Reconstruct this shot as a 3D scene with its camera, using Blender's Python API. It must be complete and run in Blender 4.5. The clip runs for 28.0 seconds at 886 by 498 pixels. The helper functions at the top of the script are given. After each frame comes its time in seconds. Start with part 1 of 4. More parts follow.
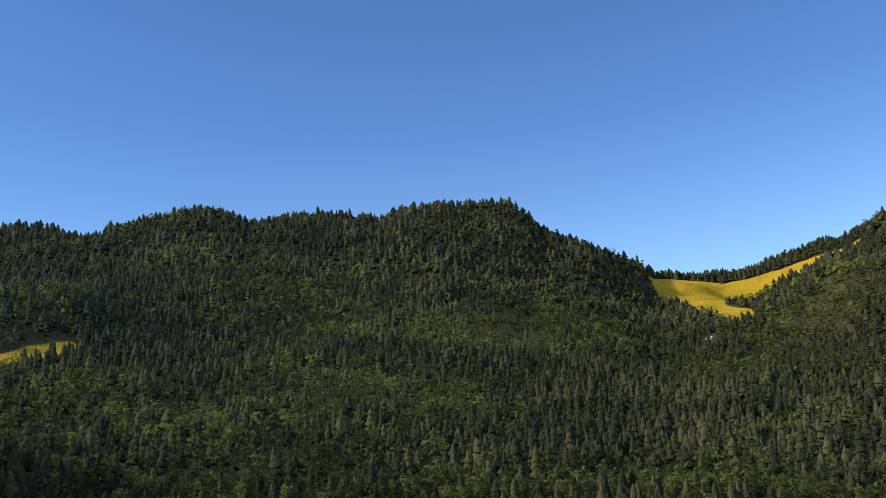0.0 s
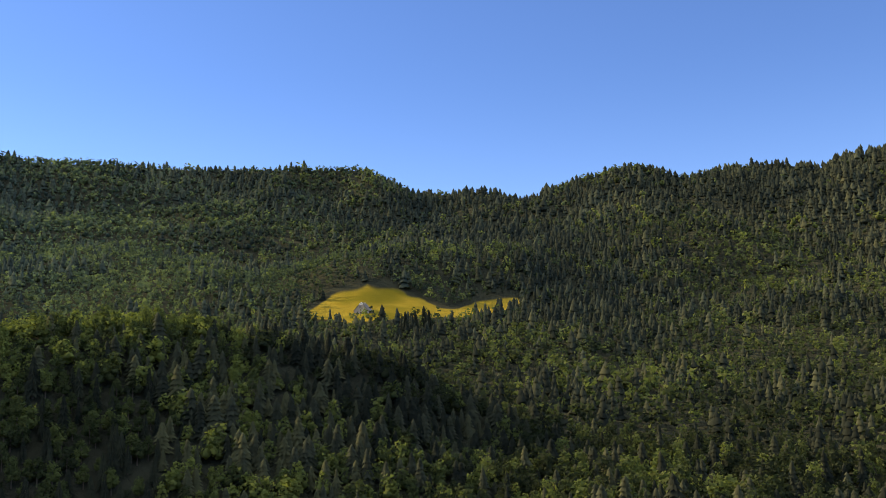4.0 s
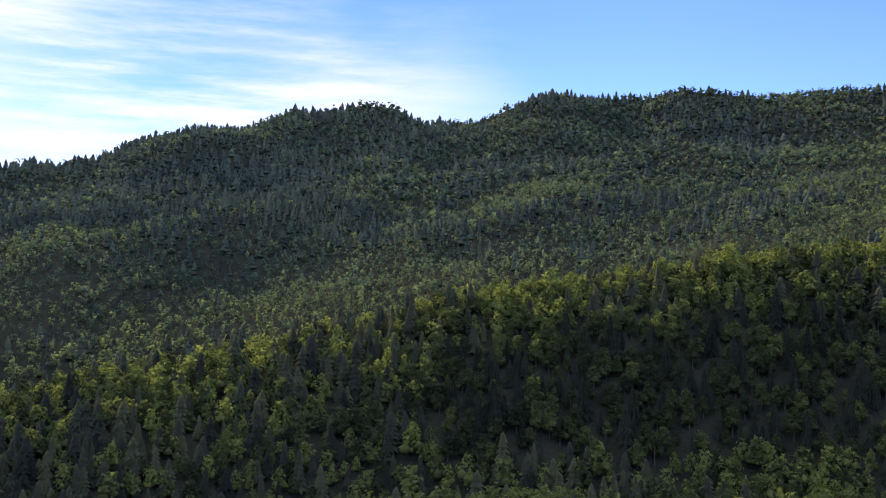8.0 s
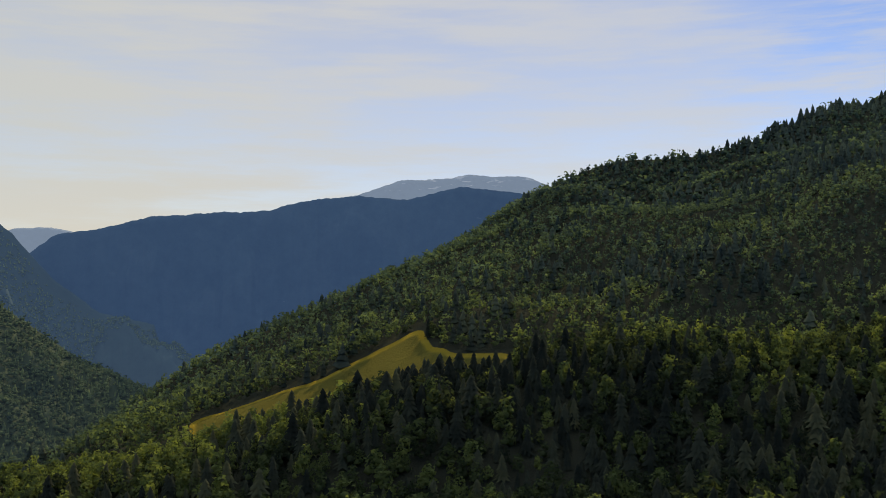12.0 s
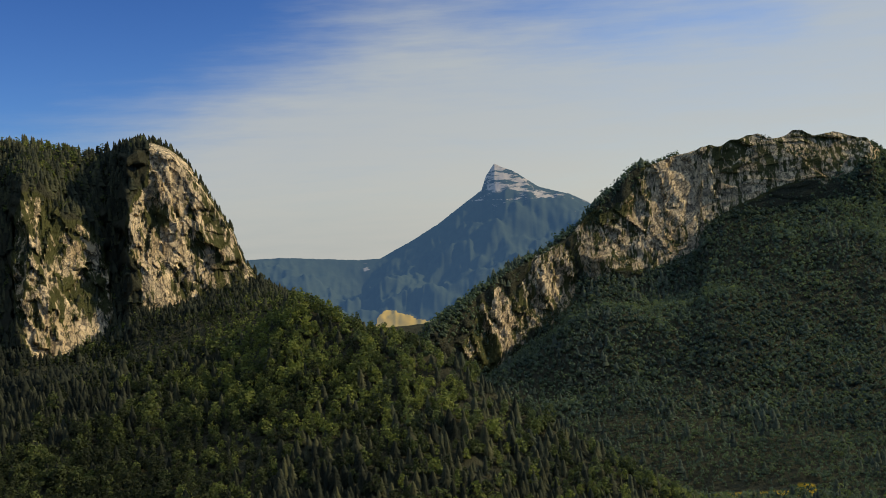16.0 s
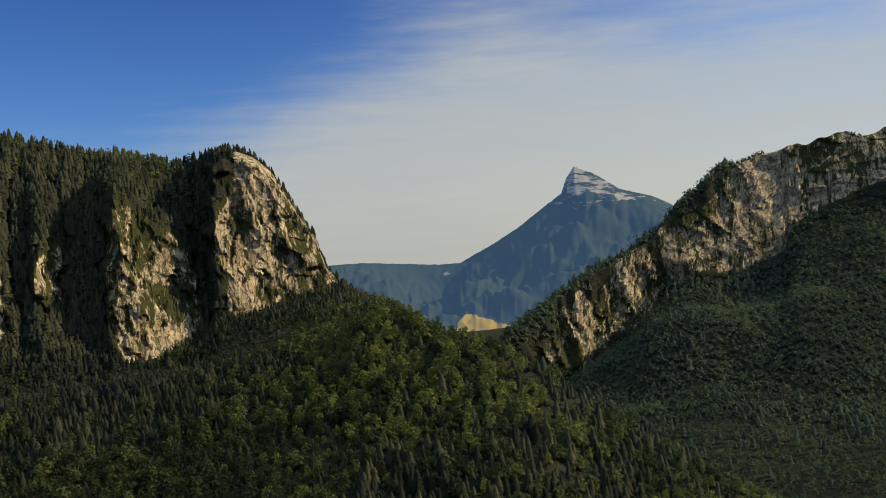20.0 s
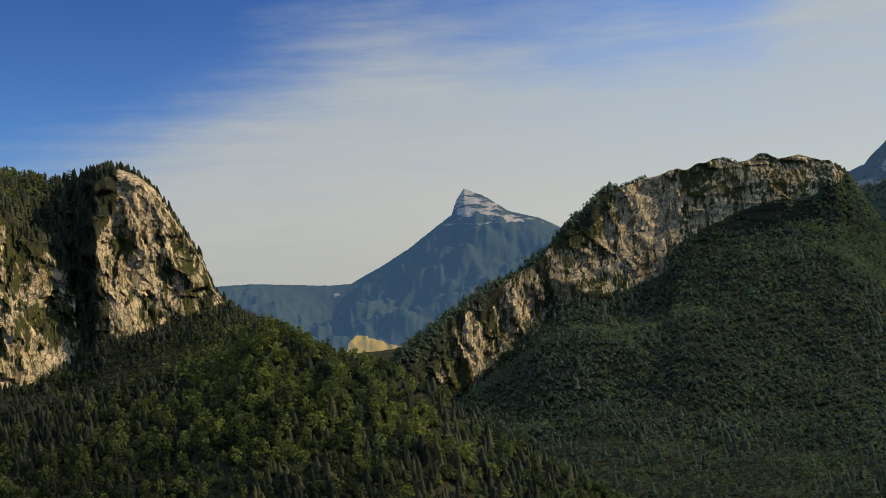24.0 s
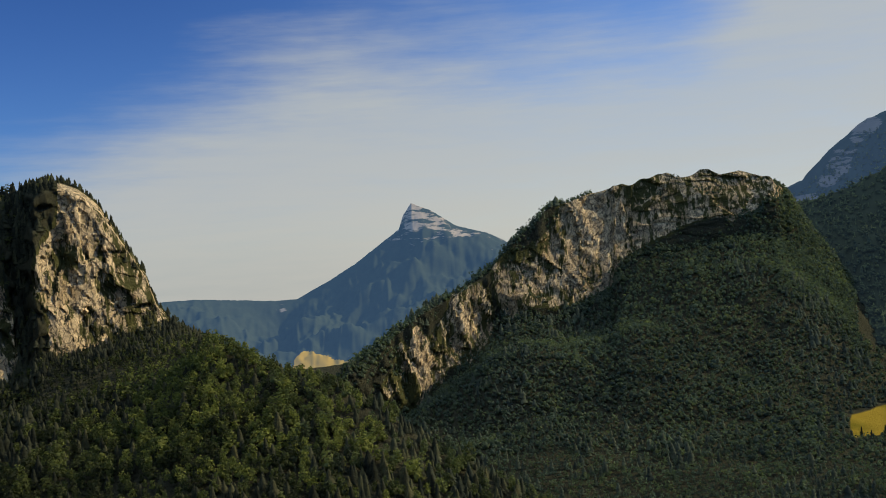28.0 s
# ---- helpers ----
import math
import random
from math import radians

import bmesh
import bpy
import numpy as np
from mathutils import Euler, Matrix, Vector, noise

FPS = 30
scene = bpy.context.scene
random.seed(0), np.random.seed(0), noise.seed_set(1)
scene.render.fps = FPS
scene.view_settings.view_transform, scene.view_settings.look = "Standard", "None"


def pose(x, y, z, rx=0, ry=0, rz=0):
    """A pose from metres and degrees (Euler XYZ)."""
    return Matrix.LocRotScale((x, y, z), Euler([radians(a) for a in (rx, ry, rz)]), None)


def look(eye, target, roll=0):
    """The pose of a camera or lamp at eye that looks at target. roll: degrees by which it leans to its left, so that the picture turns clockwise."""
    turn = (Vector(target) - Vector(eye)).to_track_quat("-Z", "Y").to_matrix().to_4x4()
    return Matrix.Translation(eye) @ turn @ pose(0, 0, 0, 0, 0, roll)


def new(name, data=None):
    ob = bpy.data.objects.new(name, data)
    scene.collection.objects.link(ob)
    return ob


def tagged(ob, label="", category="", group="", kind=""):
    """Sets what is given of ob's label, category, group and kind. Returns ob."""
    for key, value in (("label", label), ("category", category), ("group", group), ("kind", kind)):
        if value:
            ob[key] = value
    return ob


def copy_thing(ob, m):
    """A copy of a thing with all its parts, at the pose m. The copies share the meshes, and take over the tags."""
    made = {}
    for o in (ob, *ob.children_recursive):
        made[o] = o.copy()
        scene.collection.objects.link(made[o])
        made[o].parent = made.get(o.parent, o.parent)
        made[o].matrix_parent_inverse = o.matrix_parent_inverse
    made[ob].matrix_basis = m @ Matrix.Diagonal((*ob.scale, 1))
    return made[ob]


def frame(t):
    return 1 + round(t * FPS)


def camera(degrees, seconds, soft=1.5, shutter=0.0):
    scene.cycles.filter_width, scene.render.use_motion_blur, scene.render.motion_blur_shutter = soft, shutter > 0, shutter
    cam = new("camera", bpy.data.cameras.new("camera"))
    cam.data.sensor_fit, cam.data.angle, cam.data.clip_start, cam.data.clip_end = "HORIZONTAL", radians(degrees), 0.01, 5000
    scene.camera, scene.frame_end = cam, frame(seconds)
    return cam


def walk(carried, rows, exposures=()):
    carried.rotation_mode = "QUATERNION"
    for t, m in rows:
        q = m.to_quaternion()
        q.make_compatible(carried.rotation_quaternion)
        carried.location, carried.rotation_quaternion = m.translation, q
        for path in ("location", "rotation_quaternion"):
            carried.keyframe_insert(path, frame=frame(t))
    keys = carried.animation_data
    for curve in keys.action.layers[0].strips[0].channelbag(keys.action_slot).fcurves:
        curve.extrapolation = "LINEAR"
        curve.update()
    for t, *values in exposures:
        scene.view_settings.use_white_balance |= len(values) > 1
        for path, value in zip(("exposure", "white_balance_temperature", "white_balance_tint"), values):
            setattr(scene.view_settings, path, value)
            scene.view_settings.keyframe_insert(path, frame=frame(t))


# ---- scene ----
# ---- camera: hovers at one spot and pans; time, bearing, pitch, roll (degrees) ----
CAM_Z = 420.0
PATH = [
    (0.0, 0.00, 9.80, -4.38), (0.5, 2.00, 9.73, -4.17), (1.0, 4.63, 9.63, -3.88), (1.5, 7.46, 9.53, -3.63),
    (2.0, 10.73, 9.40, -3.28), (2.5, 13.96, 9.24, -2.95), (4.5, 29.93, 8.41, -1.74), (5.0, 34.54, 8.11, -1.39),
    (5.5, 39.48, 7.74, -0.98), (6.0, 44.68, 7.34, -0.59), (6.5, 50.38, 6.87, -0.18), (7.0, 56.02, 6.34, 0.08),
    (7.5, 61.93, 5.78, 0.42), (8.0, 67.53, 5.24, 0.46), (8.5, 71.48, 4.74, 0.56), (9.0, 75.18, 4.41, 0.60),
    (9.5, 79.33, 4.13, 0.60), (10.0, 84.59, 3.77, 0.57), (10.5, 90.53, 3.35, 0.47), (11.0, 97.02, 2.87, 0.36),
    (11.5, 104.49, 2.26, 0.19), (13.5, 143.26, -0.77, -0.34), (14.0, 154.05, -1.42, -0.86), (14.5, 164.03, -1.92, -1.70),
    (15.0, 173.49, -2.35, -2.22), (15.5, 181.88, -2.60, -2.93), (16.0, 185.86, -2.61, -3.22), (16.5, 187.45, -2.59, -3.42),
    (17.0, 188.37, -2.56, -3.51), (17.5, 189.04, -2.50, -3.58), (18.0, 189.58, -2.46, -3.69), (18.5, 189.97, -2.36, -3.77),
    (19.0, 190.17, -2.27, -3.81), (19.5, 190.43, -2.18, -3.86), (20.0, 190.56, -2.07, -3.95), (20.5, 190.71, -1.99, -3.99),
    (22.5, 188.91, -1.62, -3.90), (23.0, 186.95, -1.50, -3.76), (23.5, 185.26, -1.38, -3.68), (24.0, 184.04, -1.26, -3.62),
    (24.5, 183.12, -1.15, -3.59), (25.0, 182.42, -1.06, -3.56), (25.5, 181.78, -0.96, -3.56), (26.0, 181.26, -0.86, -3.53),
    (26.5, 181.09, -0.78, -3.62), (27.0, 181.00, -0.70, -3.67), (27.5, 180.89, -0.62, -3.66), (28.0, 180.87, -0.59, -3.65),
]

cam = camera(49.11, 28.0, soft=0.9)
walk(cam, [(t, pose(0, 0, CAM_Z, 90 + p, 0, b) @ pose(0, 0, 0, 0, 0, r)) for t, b, p, r in PATH],
     exposures=[(0, 0.58, 7450, 2), (2.5, 0.75, 7550, 6), (5, 0.95, 7900, 17), (8, 1.12, 6650, 28), (9.5, 0.95, 6600, 28), (11, 0.4, 8000, 16),
                (14, 0.0, 6800, 9), (17, -0.1, 6950, 10), (28, -0.1, 6950, 10)])

# ---- world and sun ----
SUN_BEARING, SUN_HEIGHT = 98.0, 28.0


def toward(bearing, height):
    b, h = radians(bearing), radians(height)
    return Vector((-math.sin(b) * math.cos(h), math.cos(b) * math.cos(h), math.sin(h)))


sun = new("sun", bpy.data.lights.new("sun", "SUN"))
sun.data.energy, sun.data.angle, sun.data.color = 5.0, radians(0.6), (1.0, 0.84, 0.6)
sun.matrix_world = look((0, 0, 2000), Vector((0, 0, 2000)) - toward(SUN_BEARING, SUN_HEIGHT))

world = bpy.data.worlds.new("world")
scene.world = world
world.use_nodes = True


class Nodes:
    """Short hand for building node trees."""

    def __init__(self, tree):
        self.tree = tree
        tree.nodes.clear()

    def add(self, kind, values=None, **settings):
        n = self.tree.nodes.new(kind)
        for k, v in settings.items():
            setattr(n, k, v)
        for k, v in (values or {}).items():
            if isinstance(v, bpy.types.NodeSocket):
                self.tree.links.new(v, n.inputs[k])
            else:
                n.inputs[k].default_value = v
        return n

    def math(self, op, a, b=0.0, clamp=False):
        return self.add("ShaderNodeMath", {0: a, 1: b}, operation=op, use_clamp=clamp).outputs[0]

    def mix(self, f, a, b, blend="MIX"):
        n = self.add("ShaderNodeMix", data_type="RGBA", blend_type=blend)
        for k, v in ((0, f), (6, a), (7, b)):
            if isinstance(v, bpy.types.NodeSocket):
                self.tree.links.new(v, n.inputs[k])
            else:
                n.inputs[k].default_value = v if k == 0 else (*v[:3], 1)
        return n.outputs[2]

    def noise(self, vec, scale, detail=4.0, rough=0.55):
        return self.add("ShaderNodeTexNoise", {"Vector": vec, "Scale": scale, "Detail": detail, "Roughness": rough}).outputs[0]

    def ramp(self, v, lo, hi, a=0.0, b=1.0):
        return self.add("ShaderNodeMapRange", {0: v, 1: lo, 2: hi, 3: a, 4: b}, interpolation_type="SMOOTHSTEP").outputs[0]


def build_sky():
    n = Nodes(world.node_tree)
    sky = n.add("ShaderNodeTexSky", sky_type="NISHITA", sun_disc=False, sun_elevation=radians(SUN_HEIGHT),
                sun_rotation=radians(-SUN_BEARING), altitude=1200.0, air_density=1.0, dust_density=0.2, ozone_density=3.0)
    way = n.add("ShaderNodeTexCoord").outputs["Generated"]
    sep = n.add("ShaderNodeSeparateXYZ", {0: way})
    up = n.math("MAXIMUM", sep.outputs[2], 0.0)
    height = n.math("MULTIPLY", n.math("ARCSINE", sep.outputs[2]), 57.2958)
    turn = n.math("MULTIPLY", n.math("ARCTAN2", n.math("MULTIPLY", sep.outputs[0], -1.0), sep.outputs[1]), 57.2958)
    share = n.math("DIVIDE", n.math("FLOORED_MODULO", n.math("ADD", turn, 60.0), 360.0), 360.0)

    def by_bearing(points):
        """A value that follows the bearing, through (bearing, value) knots."""
        ramp = n.add("ShaderNodeValToRGB", {0: share})
        els = ramp.color_ramp.elements
        ramp.color_ramp.interpolation = "CARDINAL"
        for k, (at, v) in enumerate(points):
            e = els[k] if k < 2 else els.new((at + 60) / 360)
            e.position, e.color = (at + 60) / 360, (v, v, v, 1)
        return ramp.outputs[0]

    # cirrus: long bands and finer wisps, drawn out along the horizon
    bands = n.noise(n.add("ShaderNodeMapping", {"Vector": way, "Rotation": (radians(5), radians(-4), 0), "Scale": (1.0, 1.0, 9.0)}).outputs[0], 2.4, 8.0, 0.6)
    wisps = n.noise(n.add("ShaderNodeMapping", {"Vector": way, "Rotation": (radians(3), radians(-6), 0), "Scale": (1.4, 1.4, 13.0)}).outputs[0], 4.5, 7.0, 0.62)
    soft = n.noise(n.add("ShaderNodeMapping", {"Vector": way, "Scale": (1.0, 1.0, 2.6)}).outputs[0], 3.2, 5.0, 0.55)
    # upper edge of the veil, as a share of forty degrees, by bearing
    edge = n.math("MULTIPLY", by_bearing([(40, 0.1), (58, 0.3), (64, 0.4), (74, 0.43), (90, 0.48), (104, 0.75), (125, 1.0), (148, 0.75), (163, 0.35), (174, 0.275),
                                          (186, 0.285), (195, 0.225), (203, 0.15), (214, 0.11), (240, 0.1)]), 40.0)
    edge = n.math("ADD", edge, n.math("ADD", n.math("MULTIPLY", n.math("SUBTRACT", soft, 0.5), 9.0), n.math("MULTIPLY", n.math("SUBTRACT", wisps, 0.5), 5.0)))
    cover = n.ramp(n.math("SUBTRACT", edge, height), -3.2, 5.0)
    thick = by_bearing([(44, 0.0), (58, 0.06), (64, 0.25), (74, 0.95), (88, 0.8), (112, 0.88), (130, 0.95), (165, 0.85), (190, 0.85), (205, 0.7), (230, 0.0)])
    streaky = by_bearing([(60, 0.3), (72, 0.4), (82, 0.95), (92, 0.75), (99, 0.35), (114, 0.3), (130, 0.22), (170, 0.15), (215, 0.2)])
    streaks = n.ramp(n.math("ADD", n.math("MULTIPLY", bands, 0.55), n.math("MULTIPLY", wisps, 0.45)), 0.36, 0.6)
    density = n.math("MULTIPLY", n.math("MULTIPLY", cover, thick), n.math("SUBTRACT", 1.0, n.math("MULTIPLY", streaky, n.math("SUBTRACT", 1.0, streaks))))
    blue = n.mix(1.0, sky.outputs[0], (0.75, 0.91, 1.25), "MULTIPLY")
    # the blue is darkened upwards, and again round bearing 215, to fit the view
    blue = n.mix(n.ramp(up, 0.04, 0.34), blue, n.mix(1.0, blue, (0.66, 0.78, 0.88), "MULTIPLY"))
    away = n.add("ShaderNodeVectorMath", {0: way, 1: toward(215, 14)}, operation="DOT_PRODUCT").outputs[1]
    blue = n.mix(n.ramp(away, 0.72, 0.99), blue, n.mix(1.0, blue, (0.4, 0.56, 0.72), "MULTIPLY"))
    near_sun = n.add("ShaderNodeVectorMath", {0: way, 1: toward(SUN_BEARING, SUN_HEIGHT)}, operation="DOT_PRODUCT").outputs[1]
    blue = n.mix(n.ramp(near_sun, 0.72, 0.98), blue, n.mix(1.0, blue, (0.74, 0.77, 0.8), "MULTIPLY"))
    veil = n.mix(n.ramp(near_sun, 0.7, 1.0), (4.2, 4.6, 4.75), (4.3, 4.75, 5.4))
    # towards the horizon the veil turns cream
    veil = n.mix(n.ramp(up, 0.0, 0.15, 0.8, 0.0), veil, (4.7, 4.7, 4.45))
    colour = n.mix(density, blue, veil)
    # overhead, out of view, the sky is brightened to fill the slopes' shade
    colour = n.mix(n.ramp(up, 0.42, 0.68), colour, (4.3, 5.4, 7.2))
    bg = n.add("ShaderNodeBackground", {"Color": colour, "Strength": 0.12})
    n.tree.links.new(bg.outputs[0], n.add("ShaderNodeOutputWorld").inputs[0])


build_sky()


# ---- materials ----
def material(name):
    m = bpy.data.materials.new(name)
    m.use_nodes = True
    return m, Nodes(m.node_tree)


def finish(n, bsdf):
    n.tree.links.new(bsdf, n.add("ShaderNodeOutputMaterial").inputs[0])


def leaf_material(name, dark, mid, light, through_share):
    m, n = material(name)
    tint = n.add("ShaderNodeAttribute", attribute_name="tint").outputs["Fac"]
    island = n.add("ShaderNodeNewGeometry").outputs["Random Per Island"]
    v = n.math("ADD", n.math("MULTIPLY", tint, 0.85), n.math("MULTIPLY", island, 0.15))
    ramp = n.add("ShaderNodeValToRGB", {0: v})
    for e, (p, c) in zip((ramp.color_ramp.elements[0], ramp.color_ramp.elements.new(0.5), ramp.color_ramp.elements[-1]),
                         ((0.05, dark), (0.5, mid), (0.95, light))):
        e.position, e.color = p, (*c, 1)
    # painted haze: blends the leaf colour towards a pale blue-green
    haze_tint = n.add("ShaderNodeAttribute", attribute_name="haze_tint").outputs["Fac"]
    col = n.mix(haze_tint, ramp.outputs[0], n.mix(v, (0.05, 0.075, 0.07), (0.105, 0.15, 0.118)))
    d = n.add("ShaderNodeBsdfDiffuse", {"Color": col, "Roughness": 0.6})
    t = n.add("ShaderNodeBsdfTranslucent", {"Color": n.mix(1.0, col, (1.02, 1.18, 0.72), "MULTIPLY")})
    finish(n, n.add("ShaderNodeMixShader", {0: through_share, 1: d.outputs[0], 2: t.outputs[0]}).outputs[0])
    return m


LEAF = leaf_material("broad_leaves", (0.032, 0.04, 0.025), (0.1, 0.122, 0.046), (0.2, 0.222, 0.064), 0.34)
NEEDLE = leaf_material("needles", (0.024, 0.029, 0.022), (0.058, 0.065, 0.042), (0.105, 0.107, 0.054), 0.2)
RUST = leaf_material("rusty_leaves", (0.16, 0.07, 0.015), (0.24, 0.1, 0.02), (0.3, 0.14, 0.03), 0.4)


def bark_material():
    m, n = material("bark")
    pos = n.add("ShaderNodeNewGeometry").outputs["Position"]
    c = n.mix(n.noise(pos, 1.3), (0.06, 0.045, 0.03), (0.16, 0.13, 0.1))
    finish(n, n.add("ShaderNodeBsdfPrincipled", {"Base Color": c, "Roughness": 0.9}).outputs[0])
    return m


BARK = bark_material()


def rock_colours(n, pos):
    """Pale limestone: blocks between cracks, upright streaks of lichen and rust, and beds."""
    bent = n.add("ShaderNodeVectorMath", {0: pos, 1: n.add("ShaderNodeVectorMath", {0: n.add("ShaderNodeTexNoise", {"Vector": pos, "Scale": 0.05, "Detail": 4.0}).outputs[1], 1: (30, 30, 30)}, operation="MULTIPLY").outputs[0]}, operation="ADD").outputs[0]
    tall = n.add("ShaderNodeMapping", {"Vector": bent, "Rotation": (0, radians(14), 0), "Scale": (1, 1, 0.42)}).outputs[0]
    beds = n.add("ShaderNodeMapping", {"Vector": pos, "Rotation": (radians(12), radians(-9), 0), "Scale": (0.25, 0.25, 1.2)}).outputs[0]
    blocks = n.add("ShaderNodeTexVoronoi", {"Vector": tall, "Scale": 0.11}).outputs["Color"]
    small = n.add("ShaderNodeTexVoronoi", {"Vector": bent, "Scale": 0.3}).outputs["Color"]
    crack = n.add("ShaderNodeTexVoronoi", {"Vector": tall, "Scale": 0.11}, feature="DISTANCE_TO_EDGE").outputs["Distance"]
    grey = n.math("ADD", n.math("MULTIPLY", n.noise(tall, 0.07, 8.0, 0.7), 1.1), n.math("ADD", n.math("MULTIPLY", blocks, 0.16), n.math("MULTIPLY", small, 0.12)))
    c = n.mix(n.ramp(grey, 0.42, 0.86), (0.15, 0.13, 0.095), (0.8, 0.65, 0.4))
    c = n.mix(n.ramp(n.noise(tall, 0.023, 5.0), 0.5, 0.66, 0.0, 0.7), c, (0.42, 0.31, 0.16))
    c = n.mix(n.ramp(n.noise(beds, 0.13, 6.0, 0.65), 0.57, 0.66, 0.0, 0.35), c, (0.1, 0.095, 0.085))
    c = n.mix(n.ramp(crack, 0.0, 0.1, 0.85, 0.0), c, (0.07, 0.065, 0.055))
    relief = n.math("ADD", n.math("ADD", n.noise(tall, 0.11, 9.0, 0.75), n.math("MULTIPLY", n.noise(beds, 0.16, 8.0, 0.7), 0.5)),
                    n.math("ADD", n.math("MULTIPLY", blocks, 0.5), n.math("MULTIPLY", small, 0.25)))
    return c, relief


def ground_material():
    """Forest floor, and bare limestone inside rock rings set to fit the camera's view."""
    m, n = material("forest_floor_and_rock")
    geo = n.add("ShaderNodeNewGeometry")
    pos = geo.outputs["Position"]
    floor = n.mix(n.noise(pos, 0.03, 6.0), (0.036, 0.038, 0.026), (0.068, 0.07, 0.044))
    rock, relief = rock_colours(n, pos)
    rock_share = n.add("ShaderNodeAttribute", attribute_name="bare_rock").outputs["Fac"]
    edge = n.ramp(n.math("ADD", rock_share, n.math("MULTIPLY", n.math("MULTIPLY", n.math("SUBTRACT", n.noise(n.add("ShaderNodeMapping", {"Vector": pos, "Rotation": (0, radians(14), 0), "Scale": (1, 1, 0.3)}).outputs[0], 0.085, 9.0, 0.72), 0.5), 2.6), n.math("MULTIPLY", rock_share, 2.0, True))), 0.44, 0.54)
    meadow = n.add("ShaderNodeAttribute", attribute_name="meadow").outputs["Fac"]
    hay = n.mix(n.noise(pos, 0.02, 6.0), (0.29, 0.205, 0.025), (0.42, 0.305, 0.045))
    hay = n.mix(n.ramp(n.noise(pos, 0.008, 4.0), 0.5, 0.7), hay, (0.2, 0.165, 0.02))
    hay = n.mix(n.ramp(meadow, 1.2, 1.8), hay, (0.15, 0.13, 0.03))
    ledges = n.mix(n.noise(pos, 0.12, 6.0), (0.045, 0.052, 0.022), (0.1, 0.1, 0.04))
    c = n.mix(edge, n.mix(n.ramp(rock_share, 0.05, 0.2), floor, ledges), rock)
    c = n.mix(n.ramp(meadow, 0.4, 0.6), c, hay)
    bump = n.add("ShaderNodeBump", {"Height": relief, "Strength": 0.9, "Distance": 6.0})
    finish(n, n.add("ShaderNodeBsdfDiffuse", {"Color": c, "Roughness": 0.4, "Normal": bump.outputs[0]}).outputs[0])
    return m


GROUND = ground_material()


def haze_glow_material(name, wood, rock, air, amount):
    """Backdrop for far land: the haze of kilometres of air is painted on as a faint glow."""
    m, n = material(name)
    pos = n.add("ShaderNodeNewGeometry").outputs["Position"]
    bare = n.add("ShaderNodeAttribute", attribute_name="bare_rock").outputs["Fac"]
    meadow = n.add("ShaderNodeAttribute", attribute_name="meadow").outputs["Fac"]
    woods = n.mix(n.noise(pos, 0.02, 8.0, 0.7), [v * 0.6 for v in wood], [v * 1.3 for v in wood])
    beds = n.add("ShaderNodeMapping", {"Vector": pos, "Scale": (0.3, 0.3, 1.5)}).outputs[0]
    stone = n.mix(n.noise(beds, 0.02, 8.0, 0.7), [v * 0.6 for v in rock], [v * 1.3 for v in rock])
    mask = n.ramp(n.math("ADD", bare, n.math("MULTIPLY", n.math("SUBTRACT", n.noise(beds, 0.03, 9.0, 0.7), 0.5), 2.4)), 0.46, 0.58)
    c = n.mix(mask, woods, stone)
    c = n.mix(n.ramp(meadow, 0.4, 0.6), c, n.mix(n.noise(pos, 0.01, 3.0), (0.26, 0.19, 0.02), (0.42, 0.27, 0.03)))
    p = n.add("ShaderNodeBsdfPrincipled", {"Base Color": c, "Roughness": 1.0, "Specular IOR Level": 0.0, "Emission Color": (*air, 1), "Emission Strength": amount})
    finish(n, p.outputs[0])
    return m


# ---- the lie of the land ----
# ridge lines fitted to the camera's view: bearing (degrees, to the left), assumed distance and height (metres, from the
# camera)
CREST_WEST = [
    (-40.0, 2100, 406), (-30.0, 2162, 399), (-25.0, 2194, 349), (-22.6, 2209, 304), (-20.8, 2220, 297), (-17.9, 2238, 269), (-16.1, 2249, 260),
    (-13.9, 2243, 266), (-12.0, 2238, 276), (-11.7, 2237, 301), (-9.9, 2231, 331), (-8.0, 2225, 370), (-6.0, 2219, 400), (-5.3, 2217, 439),
    (-4.3, 2213, 473), (-2.5, 2208, 475), (-0.1, 2200, 477), (2.7, 2193, 473), (3.7, 2191, 452), (6.1, 2185, 476), (9.3, 2177, 471),
    (11.3, 2172, 455), (12.7, 2168, 476), (14.3, 2164, 487), (16.6, 2158, 474), (18.6, 2154, 449), (20.6, 2159, 428), (23.1, 2196, 463),
    (27.2, 2258, 472), (29.9, 2298, 547),
]
CREST_MIDDLE = [
    (33.6, 2312, 553), (38.9, 2330, 553), (45.2, 2351, 564), (48.9, 2363, 566), (51.5, 2372, 588), (53.7, 2379, 602), (55.8, 2386, 584),
    (58.7, 2396, 597), (61.3, 2394, 607), (63.2, 2384, 576), (65.5, 2372, 533), (68.6, 2357, 520), (70.5, 2348, 562), (72.6, 2337, 564),
    (73.7, 2332, 545), (77.1, 2314, 530), (79.1, 2304, 484), (82.0, 2290, 472), (85.6, 2272, 428), (87.6, 2262, 384), (89.5, 2252, 362),
    (90.7, 2236, 366), (92.1, 2208, 344), (95.2, 2146, 284), (98.3, 2084, 248), (100.6, 2038, 239), (102.2, 2006, 236), (104.6, 1958, 210),
    (107.6, 1898, 158), (110.6, 1835, 87), (114.5, 1738, 6), (117.1, 1673, -25), (120.2, 1598, -65),
]
